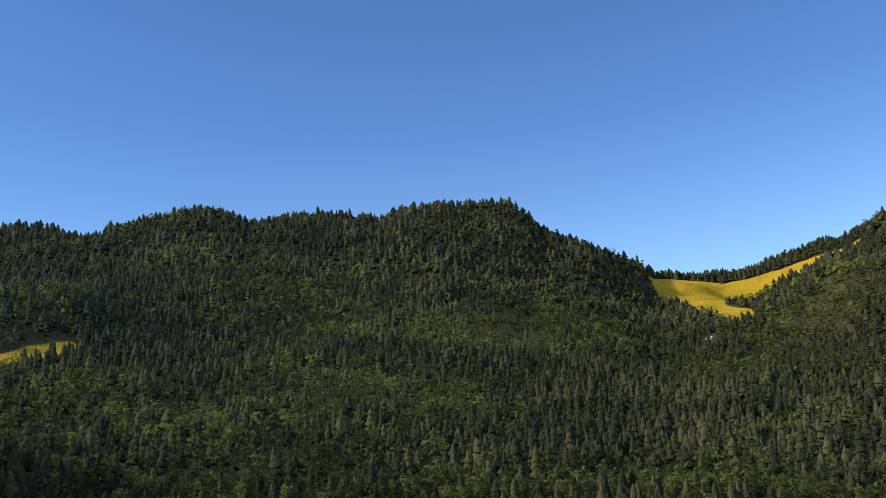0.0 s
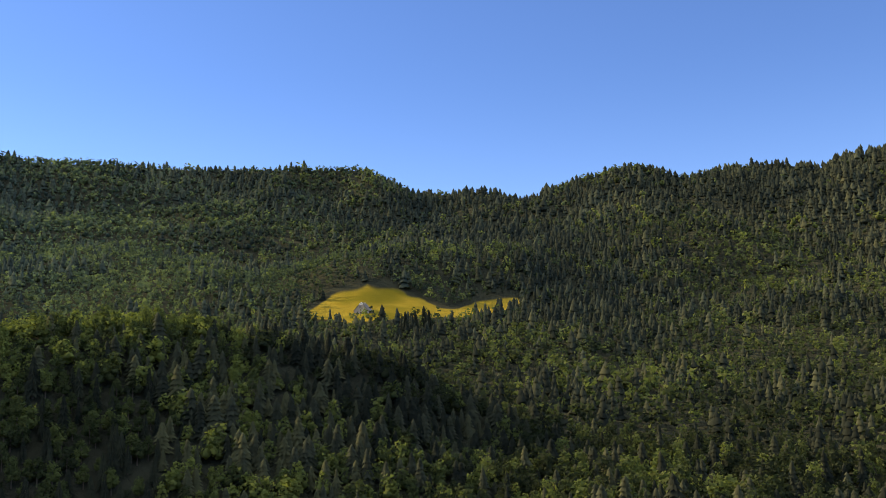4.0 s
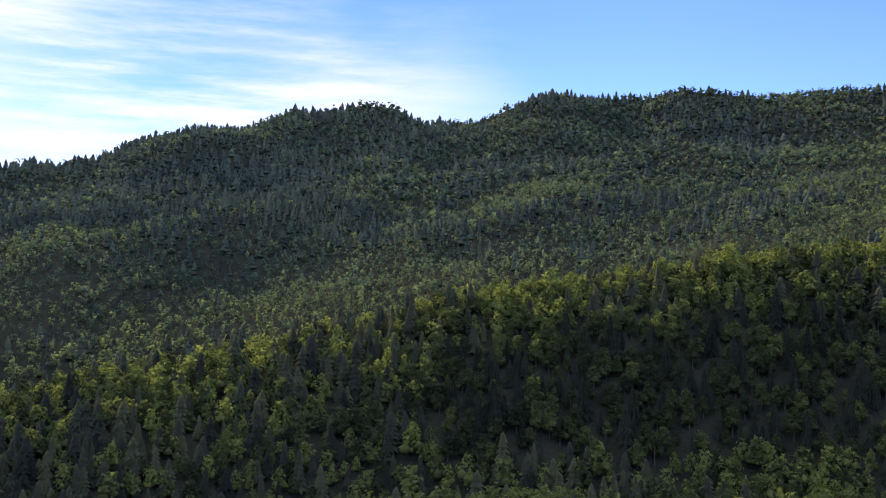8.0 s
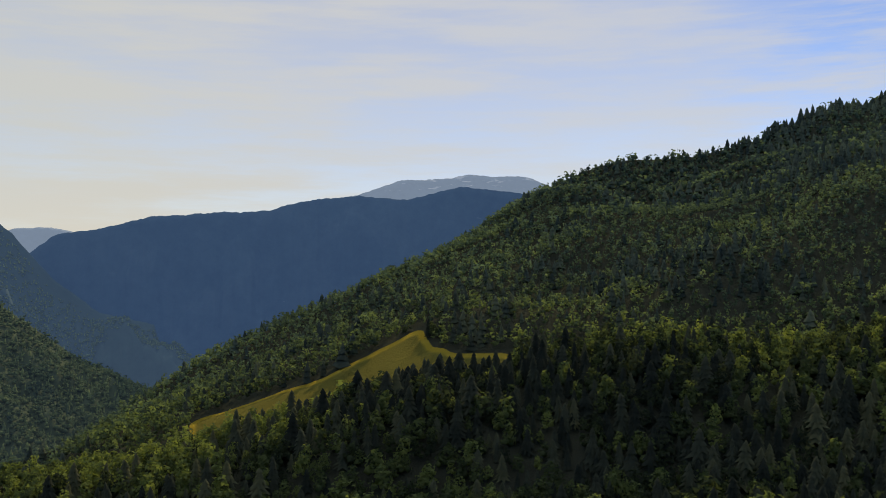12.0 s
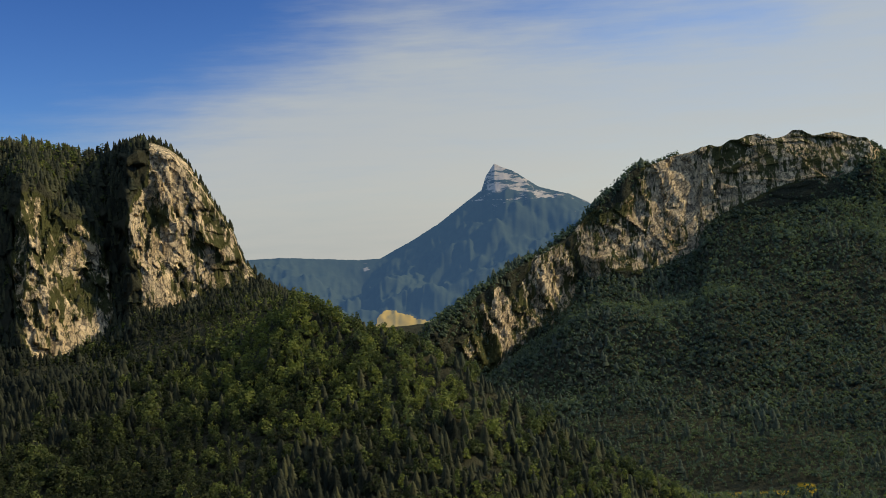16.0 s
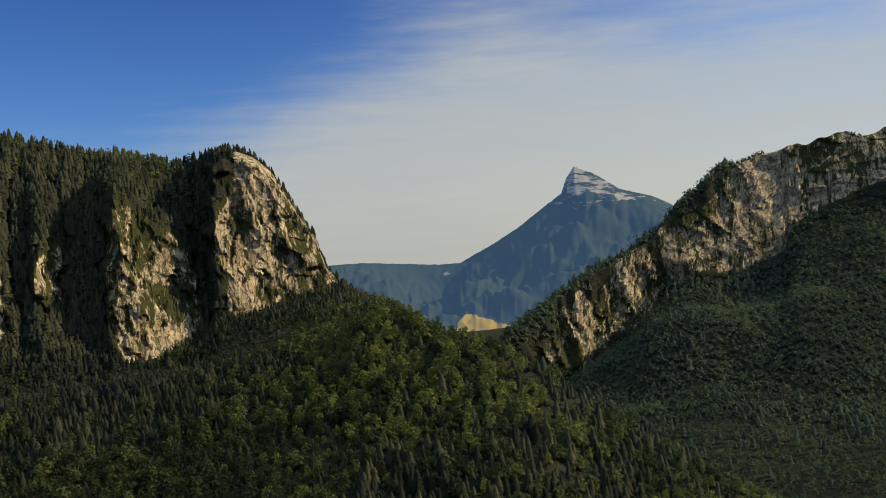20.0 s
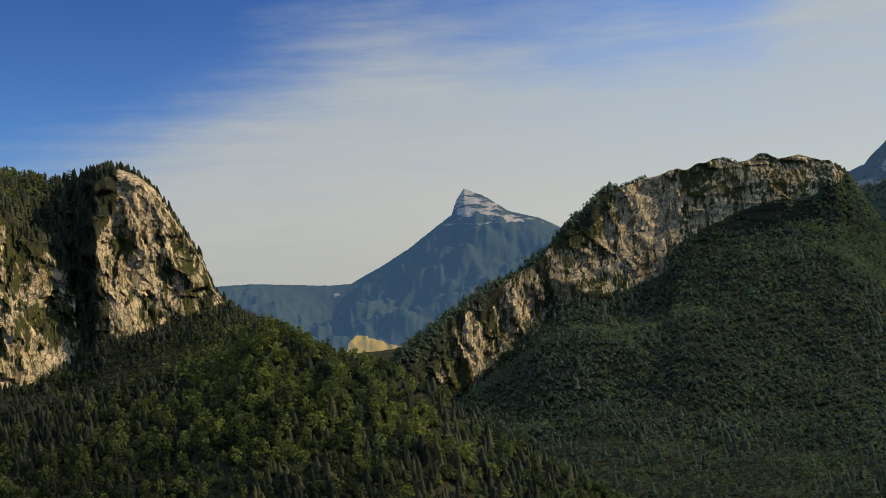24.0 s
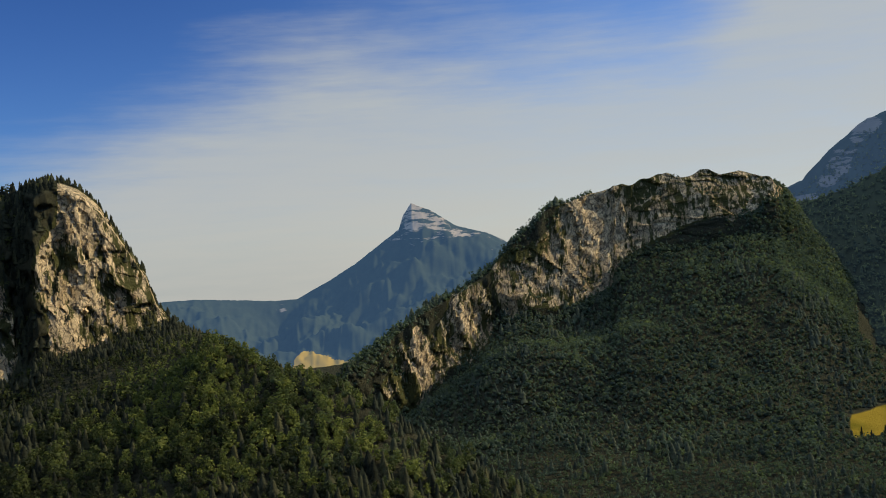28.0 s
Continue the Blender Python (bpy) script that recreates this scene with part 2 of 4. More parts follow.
CREST_EAST = [
    (123.2, 1530, -88), (126.1, 1500, -121), (129.0, 1470, -157), (132.2, 1440, -210), (134.2, 1440, -236), (137.0, 1800, -320), (140.0, 2220, -440),
    (145.0, 2500, -455), (150.0, 2600, -445), (155.0, 2780, -330), (158.0, 2840, -190), (160.0, 2822, -45), (161.2, 2799, 70), (162.1, 2780, 110),
    (163.7, 2718, 130), (164.2, 2699, 124), (164.7, 2680, 117), (165.2, 2660, 129), (165.8, 2639, 132), (166.6, 2621, 124), (168.2, 2577, 128),
    (170.6, 2516, 109), (172.8, 2458, 80), (174.3, 2422, 60), (175.7, 2390, 17), (178.3, 2344, -81), (179.6, 2314, -111),
]
CREST_CLIFFS = [
    (182.3, 2253, -158), (184.7, 2195, -218), (187.0, 2138, -270), (188.2, 2093, -303), (189.5, 1986, -325), (193.0, 1520, -197), (196.0, 1470, -123),
    (196.6, 1450, -94), (197.5, 1440, -65), (198.0, 1440, -20), (199.2, 1440, 34), (200.3, 1440, 81), (201.2, 1440, 102), (202.2, 1450, 113),
    (203.7, 1470, 104), (205.8, 1490, 99), (207.9, 1500, 115), (210.7, 1500, 125), (214.6, 1480, 148), (220.0, 1500, 161), (235.0, 1600, 158),
    (270.0, 1700, 139), (300.0, 1900, 223), (319.9, 2100, 398),
]
SHOULDER_WEST = [
    (-40.0, 1800, 237), (-25.0, 1850, 211), (-22.5, 1900, 206), (-20.0, 1950, 184), (-17.5, 1950, 164), (-15.0, 1950, 184), (-12.0, 1950, 177),
    (-8.0, 1900, 240), (0.0, 1880, 304), (15.0, 1780, 288), (30.0, 1800, 298), (45.0, 1850, 313), (60.0, 1880, 325), (80.0, 1780, 250),
    (95.0, 1600, 117), (105.0, 1420, 45), (112.0, 1250, -22), (120.0, 1180, -83), (126.0, 1150, -131), (132.0, 1150, -186), (134.0, 1170, -206),
    (136.0, 1500, -275), (142.0, 2100, -432), (150.0, 2400, -440), (157.0, 2600, -290), (160.0, 2612, -125), (161.7, 2595, -60), (163.0, 2582, -44),
]
SHOULDER_EAST = [
    (166.3, 2523, -57), (169.6, 2465, -69), (170.6, 2439, -102), (171.2, 2419, -152), (174.4, 2345, -205), (176.4, 2304, -197), (178.4, 2269, -238),
    (179.8, 2237, -295), (181.9, 2191, -351), (183.6, 2149, -394), (187.0, 2048, -417), (190.0, 1700, -330), (194.0, 1420, -140), (196.6, 1410, -96),
    (199.5, 1380, -112), (203.8, 1325, -125), (204.4, 1345, -146), (205.1, 1335, -159), (207.7, 1310, -179), (209.6, 1285, -158), (210.6, 1320, -157),
    (212.1, 1320, -143), (213.5, 1300, -141), (214.2, 1320, -143), (216.5, 1300, -144), (235.0, 1400, -122), (270.0, 1500, 52), (300.0, 1600, 140),
    (319.9, 1800, 237),
]
BENCH_WEST = [
    (-40.0, 1350, 59), (-22.0, 1400, 37), (-17.0, 1450, 46), (-10.0, 1450, 76), (0.0, 1450, 101), (10.0, 1380, 111), (20.0, 1250, 101),
    (25.0, 1180, 91), (30.0, 1120, 84), (36.0, 1120, 78), (42.0, 1120, 70), (50.0, 1150, 60), (60.0, 1150, 40), (70.0, 1150, 6),
    (80.0, 1120, -31), (90.0, 1080, -76), (100.0, 1020, -93), (108.0, 1000, -87), (113.0, 980, -84), (117.0, 960, -98), (121.0, 930, -124),
    (126.0, 920, -151), (132.0, 930, -189), (140.0, 1650, -395), (146.0, 1850, -410), (152.0, 2000, -403), (158.0, 1970, -404), (163.0, 1910, -392),
    (167.0, 1870, -377),
]
BENCH_EAST = [
    (175.0, 1820, -367), (183.0, 1770, -415), (188.0, 1740, -402), (191.4, 1560, -317), (194.6, 1310, -112), (197.0, 1270, -122), (201.0, 1240, -150),
    (206.0, 1225, -178), (212.0, 1220, -180), (218.0, 1215, -180), (235.0, 1220, -175), (270.0, 1200, -84), (300.0, 1300, 0), (319.9, 1350, 59),
]
DIP_WEST = [
    (-40.0, 1050, -37), (-10.0, 1100, -20), (0.0, 1050, -6), (12.0, 950, -2), (20.0, 900, 6), (24.0, 880, 2), (28.0, 880, 8),
    (34.0, 900, 21), (44.0, 900, 31), (55.0, 900, 25), (70.0, 900, -19), (85.0, 880, -72), (100.0, 850, -107), (110.0, 830, -119),
    (120.0, 820, -152), (126.0, 820, -177), (134.0, 850, -222), (142.0, 900, -260), (146.0, 1150, -351), (152.0, 1350, -436), (160.0, 1450, -453),
]
DIP_EAST = [
    (166.0, 1480, -448), (172.0, 1500, -469), (180.0, 1480, -448), (186.0, 1450, -412), (190.0, 1400, -300), (194.6, 1250, -110), (197.0, 1120, -150),
    (200.0, 1090, -178), (204.0, 1080, -190), (212.0, 1075, -195), (235.0, 1100, -210), (280.0, 1000, -133), (319.9, 1050, -37),
]
SPUR_WEST = [
    (-40.0, 850, -82), (-15.0, 850, -65), (-5.0, 840, -55), (5.0, 800, -51), (14.0, 760, -44), (20.0, 730, -35), (24.4, 720, -21),
    (26.3, 720, -2), (28.8, 720, 19), (30.8, 720, 29), (34.1, 720, 37), (37.4, 720, 45), (43.0, 720, 52), (48.2, 720, 50),
    (51.2, 720, 49), (54.9, 720, 41), (58.5, 720, 34), (63.0, 720, 29), (66.4, 720, 23), (69.1, 720, 11), (74.8, 720, -6),
    (80.0, 715, -23), (84.6, 710, -34), (87.6, 700, -38), (91.8, 690, -51), (96.4, 680, -51), (103.9, 670, -53),
]
SPUR_EAST = [
    (107.9, 660, -60), (110.6, 660, -71), (117.0, 660, -88), (123.1, 660, -103), (128.8, 670, -123), (132.9, 690, -134), (139.4, 700, -139),
    (142.8, 700, -124), (144.1, 700, -120), (146.1, 700, -128), (148.1, 710, -146), (150.0, 720, -174), (154.4, 740, -215), (158.0, 780, -270),
    (166.0, 980, -345), (172.0, 1000, -327), (175.4, 1000, -289), (178.5, 1000, -256), (181.7, 1010, -221), (184.9, 1020, -178),
    (188.1, 1030, -147), (191.4, 1070, -128), (194.6, 1150, -102), (197.0, 985, -186), (200.0, 965, -210), (204.0, 960, -222), (214.0, 955, -228), (235.0, 1000, -270), (280.0, 850, -136),
    (319.9, 850, -82),
]
APRON = [
    (-40.0, 560, -119), (0.0, 560, -99), (15.0, 545, -80), (24.0, 560, -78), (35.0, 565, -80), (48.0, 565, -88), (60.0, 562, -96), (75.0, 560, -106),
    (90.0, 552, -113), (110.0, 540, -126), (130.0, 550, -151), (145.0, 575, -175), (155.0, 590, -212), (165.0, 800, -300), (172.0, 880, -318),
    (180.0, 820, -295), (185.0, 780, -268), (190.0, 780, -266), (197.0, 785, -260), (204.0, 795, -262), (214.0, 800, -264), (235.0, 820, -270),
    (280.0, 520, -139), (319.9, 560, -119),
]
PEAK = [
    (172.0, 4600, -241), (175.0, 4620, -145), (177.3, 4650, -22), (178.2, 4650, 16), (180.1, 4650, 62), (181.4, 4650, 139), (182.6, 4650, 182),
    (183.1, 4650, 125), (183.4, 4640, 59), (184.7, 4600, -16), (186.1, 4550, -90), (187.7, 4500, -160), (189.6, 4450, -230), (190.8, 4450, -232),
    (195.3, 4400, -197), (196.4, 4400, -197), (200.0, 4400, -200), (206.0, 4400, -385),
]
BLUE_RIDGE = [
    (100.0, 3900, 166), (106.0, 3900, 296), (108.6, 3880, 329), (112.0, 3880, 356), (115.2, 3860, 300), (118.1, 3850, 314), (120.6, 3850, 298),
    (122.4, 3850, 271), (123.2, 3850, 251), (124.5, 3850, 242), (125.6, 3850, 246), (128.4, 3850, 228), (129.6, 3850, 226), (132.8, 3850, 168),
    (134.8, 3850, 151), (137.0, 3850, 30), (140.0, 3850, -138),
]
PALE_PEAKS = [
    (104.0, 4700, 329), (107.8, 4700, 468), (108.6, 4700, 482), (110.0, 4700, 478), (111.6, 4700, 490), (112.6, 4700, 470), (114.3, 4700, 462),
    (115.5, 4700, 462), (117.1, 4700, 416), (119.0, 4700, 362), (124.0, 4700, 164), (133.0, 4700, 181), (135.1, 4700, 213), (136.7, 4700, 208),
    (137.5, 4700, 189), (140.0, 4700, 82),
]
MOUNTAIN = [
    (120.0, 3500, -557), (126.0, 3500, -402), (127.8, 3500, -312), (129.3, 3500, -230), (129.6, 3500, -171), (132.5, 3500, -131), (134.8, 3500, -21),
    (135.8, 3500, 45), (137.0, 3500, 135), (138.2, 3500, 195), (140.4, 3500, 229), (141.6, 3500, 264), (143.9, 3500, 261), (145.5, 3500, 304),
    (146.8, 3500, 284), (149.4, 3500, 293), (151.8, 3500, 307), (154.7, 3500, 320), (155.7, 3500, 331), (157.1, 3500, 301), (158.8, 3500, 221),
    (160.4, 3500, 121), (161.4, 3500, 95), (163.0, 3500, 58), (167.0, 3500, -125),
]
FOOTHILLS = [
    (126.0, 3120, -444), (130.0, 3120, -361), (134.0, 3120, -235), (138.0, 3120, -71), (141.0, 3120, 16), (144.8, 3120, 62), (147.0, 3120, 51),
    (149.2, 3120, 38), (150.6, 3120, 8), (152.2, 3120, -1), (153.2, 3120, 46), (154.0, 3120, 98), (155.0, 3120, 150), (156.9, 3120, 108),
    (158.0, 3120, 76), (159.6, 3120, 48), (161.0, 3120, 43), (163.0, 3120, 16),
]


def lattice(x, y, seed):
    """Smooth value noise in the plane, -1 to 1."""
    xi, yi = np.floor(x).astype(np.int64), np.floor(y).astype(np.int64)
    fx, fy = x - xi, y - yi
    fx, fy = fx * fx * (3 - 2 * fx), fy * fy * (3 - 2 * fy)

    def h(a, b):
        v = (a * 374761393 + b * 668265263 + seed * 974634777) & 0xFFFFFFFF
        v = ((v ^ (v >> 13)) * 1274126177) & 0xFFFFFFFF
        return ((v ^ (v >> 16)) & 0xFFFF) / 32767.5 - 1

    return (h(xi, yi) * (1 - fx) + h(xi + 1, yi) * fx) * (1 - fy) + (h(xi, yi + 1) * (1 - fx) + h(xi + 1, yi + 1) * fx) * fy


def rough(x, y, size, octaves, seed, gain=0.5):
    total, amp = 0.0, 1.0
    for o in range(octaves):
        total = total + amp * lattice(x / size, y / size, seed + o)
        size, amp = size * 0.5, amp * gain
    return total


def facets(x, y, size, seed):
    """Blocks with their own height and tilt, cut off sharply from one another."""
    x, y = x / size, y / size
    best, value = np.full(np.shape(x), 9e9), np.zeros(np.shape(x))
    for i in (-1, 0, 1):
        for j in (-1, 0, 1):
            cx, cy = np.floor(x) + i, np.floor(y) + j
            px, py = cx + 0.5 + 0.45 * lattice(cx, cy, seed), cy + 0.5 + 0.45 * lattice(cx, cy, seed + 1)
            d = (x - px) ** 2 + (y - py) ** 2
            v = lattice(cx, cy, seed + 2) + 0.9 * lattice(cx, cy, seed + 3) * (x - px) + 0.9 * lattice(cx, cy, seed + 4) * (y - py)
            value = np.where(d < best, v, value)
            best = np.minimum(best, d)
    return value


def line(*lists):
    a = np.array(sum(lists, []), float)
    return a[:, 0], a[:, 1], a[:, 2]


def sampled(bearings, ln):
    b, r, z = ln
    ext = lambda v: np.concatenate([v, v[:1]])
    bb = np.concatenate([b, [b[0] + 360]])
    q = np.where(bearings < b[0], bearings + 360, bearings)
    return np.interp(q, bb, ext(r)), np.interp(q, bb, ext(z))


BEARINGS = np.concatenate([np.arange(-29, 161, 0.3), np.arange(161, 188.5, 0.13), np.arange(188.5, 196, 0.25), np.arange(196, 217.5, 0.1), np.arange(218, 331, 2)])
LINES = [line(APRON), line(SPUR_WEST, SPUR_EAST), line(DIP_WEST, DIP_EAST), line(BENCH_WEST, BENCH_EAST), line(SHOULDER_WEST, SHOULDER_EAST),
         line(CREST_WEST, CREST_MIDDLE, CREST_EAST, CREST_CLIFFS)]
STEPS = [6, 18, 8, 18, 24, 76, 8, 3, 3]


def profiles():
    """Rows of (distance, height) knots along every bearing, from below the camera out to the horizon."""
    kr, kz = [np.full_like(BEARINGS, 0.5)], [np.full_like(BEARINGS, -210.0)]
    for ln in LINES:
        r, z = sampled(BEARINGS, ln)
        kr.append(r), kz.append(z)
    kr.append(kr[-1] + 330), kz.append(kz[-1] - 200)
    kr.append(np.full_like(BEARINGS, 3560.0)), kz.append(np.full_like(BEARINGS, -440.0))
    kr.append(np.full_like(BEARINGS, 4960.0)), kz.append(np.full_like(BEARINGS, -460.0))
    return np.array(kr), np.array(kz)


KR, KZ = profiles()
KZ[6] += np.where((BEARINGS > 161.9) & (BEARINGS < 177), 7 * rough(BEARINGS * 45, BEARINGS * 0, 46, 3, 71), 0)


# limestone buttresses between shoulder and crest: bearing, and the share of the height that is bare wall
WALLS = [(161.3, 0), (161.8, 0.95), (164, 1.3), (176, 1.3), (178, 0.97), (187, 0.95), (188.2, 0), (196.2, 0), (196.7, 0.9), (199.5, 0.93), (202.9, 0.93),
         (203.8, 0.88), (204.1, 0.3), (204.4, 0), (204.8, 0), (205, 0.35), (205.7, 0.5), (207, 0.62), (208.2, 0.76), (208.9, 0.72), (209.5, 0.5), (210, 0),
         (211.8, 0), (212.2, 0.4), (212.9, 0.5), (213.4, 0.3), (213.7, 0), (214.4, 0), (214.6, 0.4), (216, 0.5), (217, 0.4), (219, 0)]


def inside(bearing, dist, ring):
    """Whether points lie in a ring of (bearing, distance) corners."""
    res = np.zeros(np.shape(bearing), bool)
    for (b1, d1), (b2, d2) in zip(ring, ring[1:] + ring[:1]):
        cross = (d1 > dist) != (d2 > dist)
        with np.errstate(divide="ignore", invalid="ignore"):
            at = (b2 - b1) * (dist - d1) / (d2 - d1 if d2 != d1 else 1e-9) + b1
        res ^= cross & (bearing < at)
    return res


# bare faces on those walls, set to fit the camera's view: share of rock, and a ring of (bearing, height in degrees)
FACES_EAST = [
    (0.68, [(202.5, 4.3), (201.5, 3.7), (200.6, 2.6), (199.2, 1.3), (197.7, -1.4), (196.5, -3.8), (197.4, -4.6), (200.5, -6), (203.2, -6), (203.5, -1.1), (202.8, 2.3)]),
    (0.52, [(208.7, 1.4), (208, 0.5), (207.4, -0.8), (206.3, -0.6), (205.4, -2.3), (205.2, -6.6), (206.6, -7), (207.7, -8), (209.5, -7.4), (210.2, -3.3), (209.4, -0.7)]),
    (0.46, [(213.2, -0.7), (212.2, -0.4), (212, -2.9), (212.5, -6), (213.9, -6.2), (213.4, -2.8)]),
    (0.46, [(216.6, -0.3), (215.3, -0.2), (215.0, -3), (215.6, -6), (216.8, -6)]),
]
FACES_MID = [
    (0.62, [(161.4, 3), (163.7, 4.2), (165.7, 4.2), (168, 4.1), (170.6, 3.5), (172.6, 2.6), (174.5, 1.2), (175.4, -0.9), (175.6, -2.2), (174.3, -4.3), (171.3, -3.3),
            (170.5, -2), (167.9, -1), (165.4, -0.5), (163.2, -0.6), (161.4, 0.9)]),
    (0.5, [(179.5, -2.7), (178.6, -3), (178.5, -5), (179.4, -6.7), (181.1, -8), (182.6, -9.6), (183.8, -10.4), (184.8, -9), (184, -6.5), (182.3, -4.9)]),
    (0.42, [(178, -1.2), (176, 0), (174.5, 1.2), (173.2, 1.6), (173.8, -1), (174.4, -3.6), (176.2, -4.4), (177.5, -3.6)]),
    (0.5, [(177.9, -2.4), (177.2, -2.2), (176.6, -3), (176.4, -4.6), (177.2, -5.3), (177.8, -4)]),
]
FACES = FACES_EAST + FACES_MID


def land():
    rows_r, rows_z, wob, bare = [], [], [], []
    b = np.radians(BEARINGS)
    for k, steps in enumerate(STEPS):
        last = k == len(STEPS) - 1
        for s in range(steps + (1 if last else 0)):
            f = s / steps
            g = np.full_like(BEARINGS, f)
            rock = np.zeros_like(BEARINGS)
            push = 0.0
            z = KZ[k] * (1 - f) + KZ[k + 1] * f
            if k == 5:
                wall = np.interp(BEARINGS + 0.4 * rough(z + 900, np.degrees(b) * 18, 40, 4, 59, 0.65) * (BEARINGS > 190), [w[0] for w in WALLS], [w[1] for w in WALLS])
                t = np.clip(wall, 0.02, 0.999)
                stand = np.where(BEARINGS > 190, 0.2, 0.35)
                g = np.where(wall > 0.05, np.where(f < t, stand * f / t, stand + (1 - stand) * (f - t) / (1 - t)), f)
                along = b * KR[k]
                slant = along + 0.18 * z
                bent = slant + 9 * rough(along, z, 50, 3, 73)
                lumps = 9 * facets(bent, z * 0.36, 24, 81) + 4.5 * facets(bent, z * 0.5, 9, 91) + 14 * rough(slant, z * 0.3, 130, 2, 69) + np.where(BEARINGS < 190, 12 * (1 - 2 * np.abs(rough(bent, z * 0.25, 60, 3, 67))), 7 * (1 - 2 * np.abs(rough(bent, z * 0.2, 60, 2, 67))))
                push = -lumps * np.where(BEARINGS < 177, f ** 0.5, math.sin(math.pi * min(1, f * 1.02)) ** 0.5) * np.clip(wall * 3, 0, 1)
            rows_r.append(KR[k] * (1 - g) + KR[k + 1] * g + push)
            if k == 5:
                tilt = np.degrees(np.arctan2(z, rows_r[-1])) + 0.75 * rough(b * KR[k], z * 0.5, 60, 5, 61)
                aside = BEARINGS + np.where(BEARINGS < 190, 0.9, 0.5) * rough(b * KR[k] + 500, z * 0.3, 50, 5, 63)
                for much, ring in FACES:
                    rock = np.where(inside(aside, tilt, ring), much + 0.26 * rough(b * KR[k], z * 0.5, 45, 3, 66), rock)
                rock = np.where(wall > 0.03, rock, 0.0)
            rows_z.append(z)
            bare.append(rock)
            # relief fades out towards the crests
            w = math.sin(math.pi * f) if k in (1, 4, 5, 6) else 0.25
            if k == 2 or k == 0:
                w = 0.25 * f
            if k == 4:
                w = 0.25 + 0.75 * w
            wob.append(w)
    r, z, w = np.array(rows_r), np.array(rows_z), np.array(wob)[:, None]
    x, y = -np.sin(b)[None, :] * r, np.cos(b)[None, :] * r
    size = np.clip(r / 1500, 0.35, 1.2)
    z = z + w * size * (34 * rough(x, y, 340, 3, 3) + 4 * rough(x, y, 60, 2, 9)) * np.clip((r - 100) / 300, 0, 1) * (1 - 0.8 * np.array(bare))
    bare = np.array(bare)
    bare[1:-1, 1:-1] = (bare[1:-1, 1:-1] * 2 + bare[:-2, 1:-1] + bare[2:, 1:-1] + bare[1:-1, :-2] + bare[1:-1, 2:]) / 6
    return x, y, z, r, bare


LX, LY, LZ, LR, BARE = land()


# hay meadows among the woods: rings of bearing and distance
HIGH_MEADOWS = [
    [(-24, 2165), (-22.5, 2100), (-21, 2020), (-18, 2040), (-16.2, 2020), (-15.8, 1930), (-17.4, 1880), (-17.6, 1740), (-14.6, 1880),
     (-12.4, 2060), (-11.8, 2215), (-14, 2222), (-18, 2212), (-21, 2190)],
    [(34.2, 1165), (33.4, 1210), (32.3, 1265), (30.2, 1292), (28.5, 1290), (26.5, 1262), (25.2, 1225), (24.3, 1270), (23.8, 1312), (22.5, 1325), (21, 1345),
     (21.1, 1285), (22.7, 1235), (24.5, 1195), (26.2, 1180), (28.3, 1152), (30, 1142), (31.3, 1145), (32.4, 1150)],
]
LOW_MEADOWS = [
    [(127.5, 1025), (124.6, 1030), (120.4, 1005), (117, 1031), (115.1, 1078), (114.5, 1080), (113.8, 1015), (112.5, 985), (109.9, 1005), (108.6, 985),
     (109, 930), (113, 900), (117, 890), (121, 870), (125, 870), (127.5, 900)],
    [(158.7, 1900), (158.5, 2052), (157, 2136), (155, 2224), (152.3, 2325), (152.5, 2205), (155, 2012), (157, 1936)],
    [(173, 1488), (170, 1502), (167.8, 1494), (165.2, 1512), (165.2, 1488), (168, 1474), (171, 1470)],
    [(93.6, 1000), (91.4, 1010), (91.2, 960), (93.4, 950)],
]
MEADOWS = HIGH_MEADOWS + LOW_MEADOWS
lb = np.broadcast_to(BEARINGS[None, :], LR.shape)
MEADOW = np.zeros(LR.shape)
for k, ring in enumerate(MEADOWS):
    MEADOW[inside(lb, LR, ring)] = 2 if k in (2, 4) else 1
for turn in range(2):
    MEADOW[1:-1, 1:-1] = (MEADOW[1:-1, 1:-1] * 2 + MEADOW[:-2, 1:-1] + MEADOW[2:, 1:-1] + MEADOW[1:-1, :-2] + MEADOW[1:-1, 2:]) / 6


def grid_mesh(name, x, y, z, closed, attributes):
    rows, cols = x.shape
    co = np.stack([x, y, z], -1).reshape(-1, 3)
    i = np.arange(rows - 1)[:, None] * cols
    j = np.arange(cols if closed else cols - 1)[None, :]
    k = (j + 1) % cols
    quads = np.stack([i + j, i + k, i + cols + k, i + cols + j], -1).reshape(-1, 4)
    me = bpy.data.meshes.new(name)
    me.from_pydata(co.tolist(), [], quads[:, ::-1].tolist())
    for key, v in attributes.items():
        a = me.attributes.new(key, "FLOAT", "POINT")
        a.data.foreach_set("value", np.ascontiguousarray(v, dtype=np.float32).ravel())
    me.polygons.foreach_set("use_smooth", np.ones(len(me.polygons), bool))
    me.update()
    return me


me = grid_mesh("ground", LX, LY, LZ + CAM_Z, True, {"bare_rock": BARE, "meadow": MEADOW})
me.materials.append(GROUND)
faces = np.stack([BARE[:-1], np.roll(BARE, -1, 1)[:-1]]).max(0).ravel() < 0.25
me.polygons.foreach_set("use_smooth", faces)
ground = tagged(new("ground", me), "mountain land of wooded slopes, limestone cliffs and hay meadows", "ground", kind="structure")


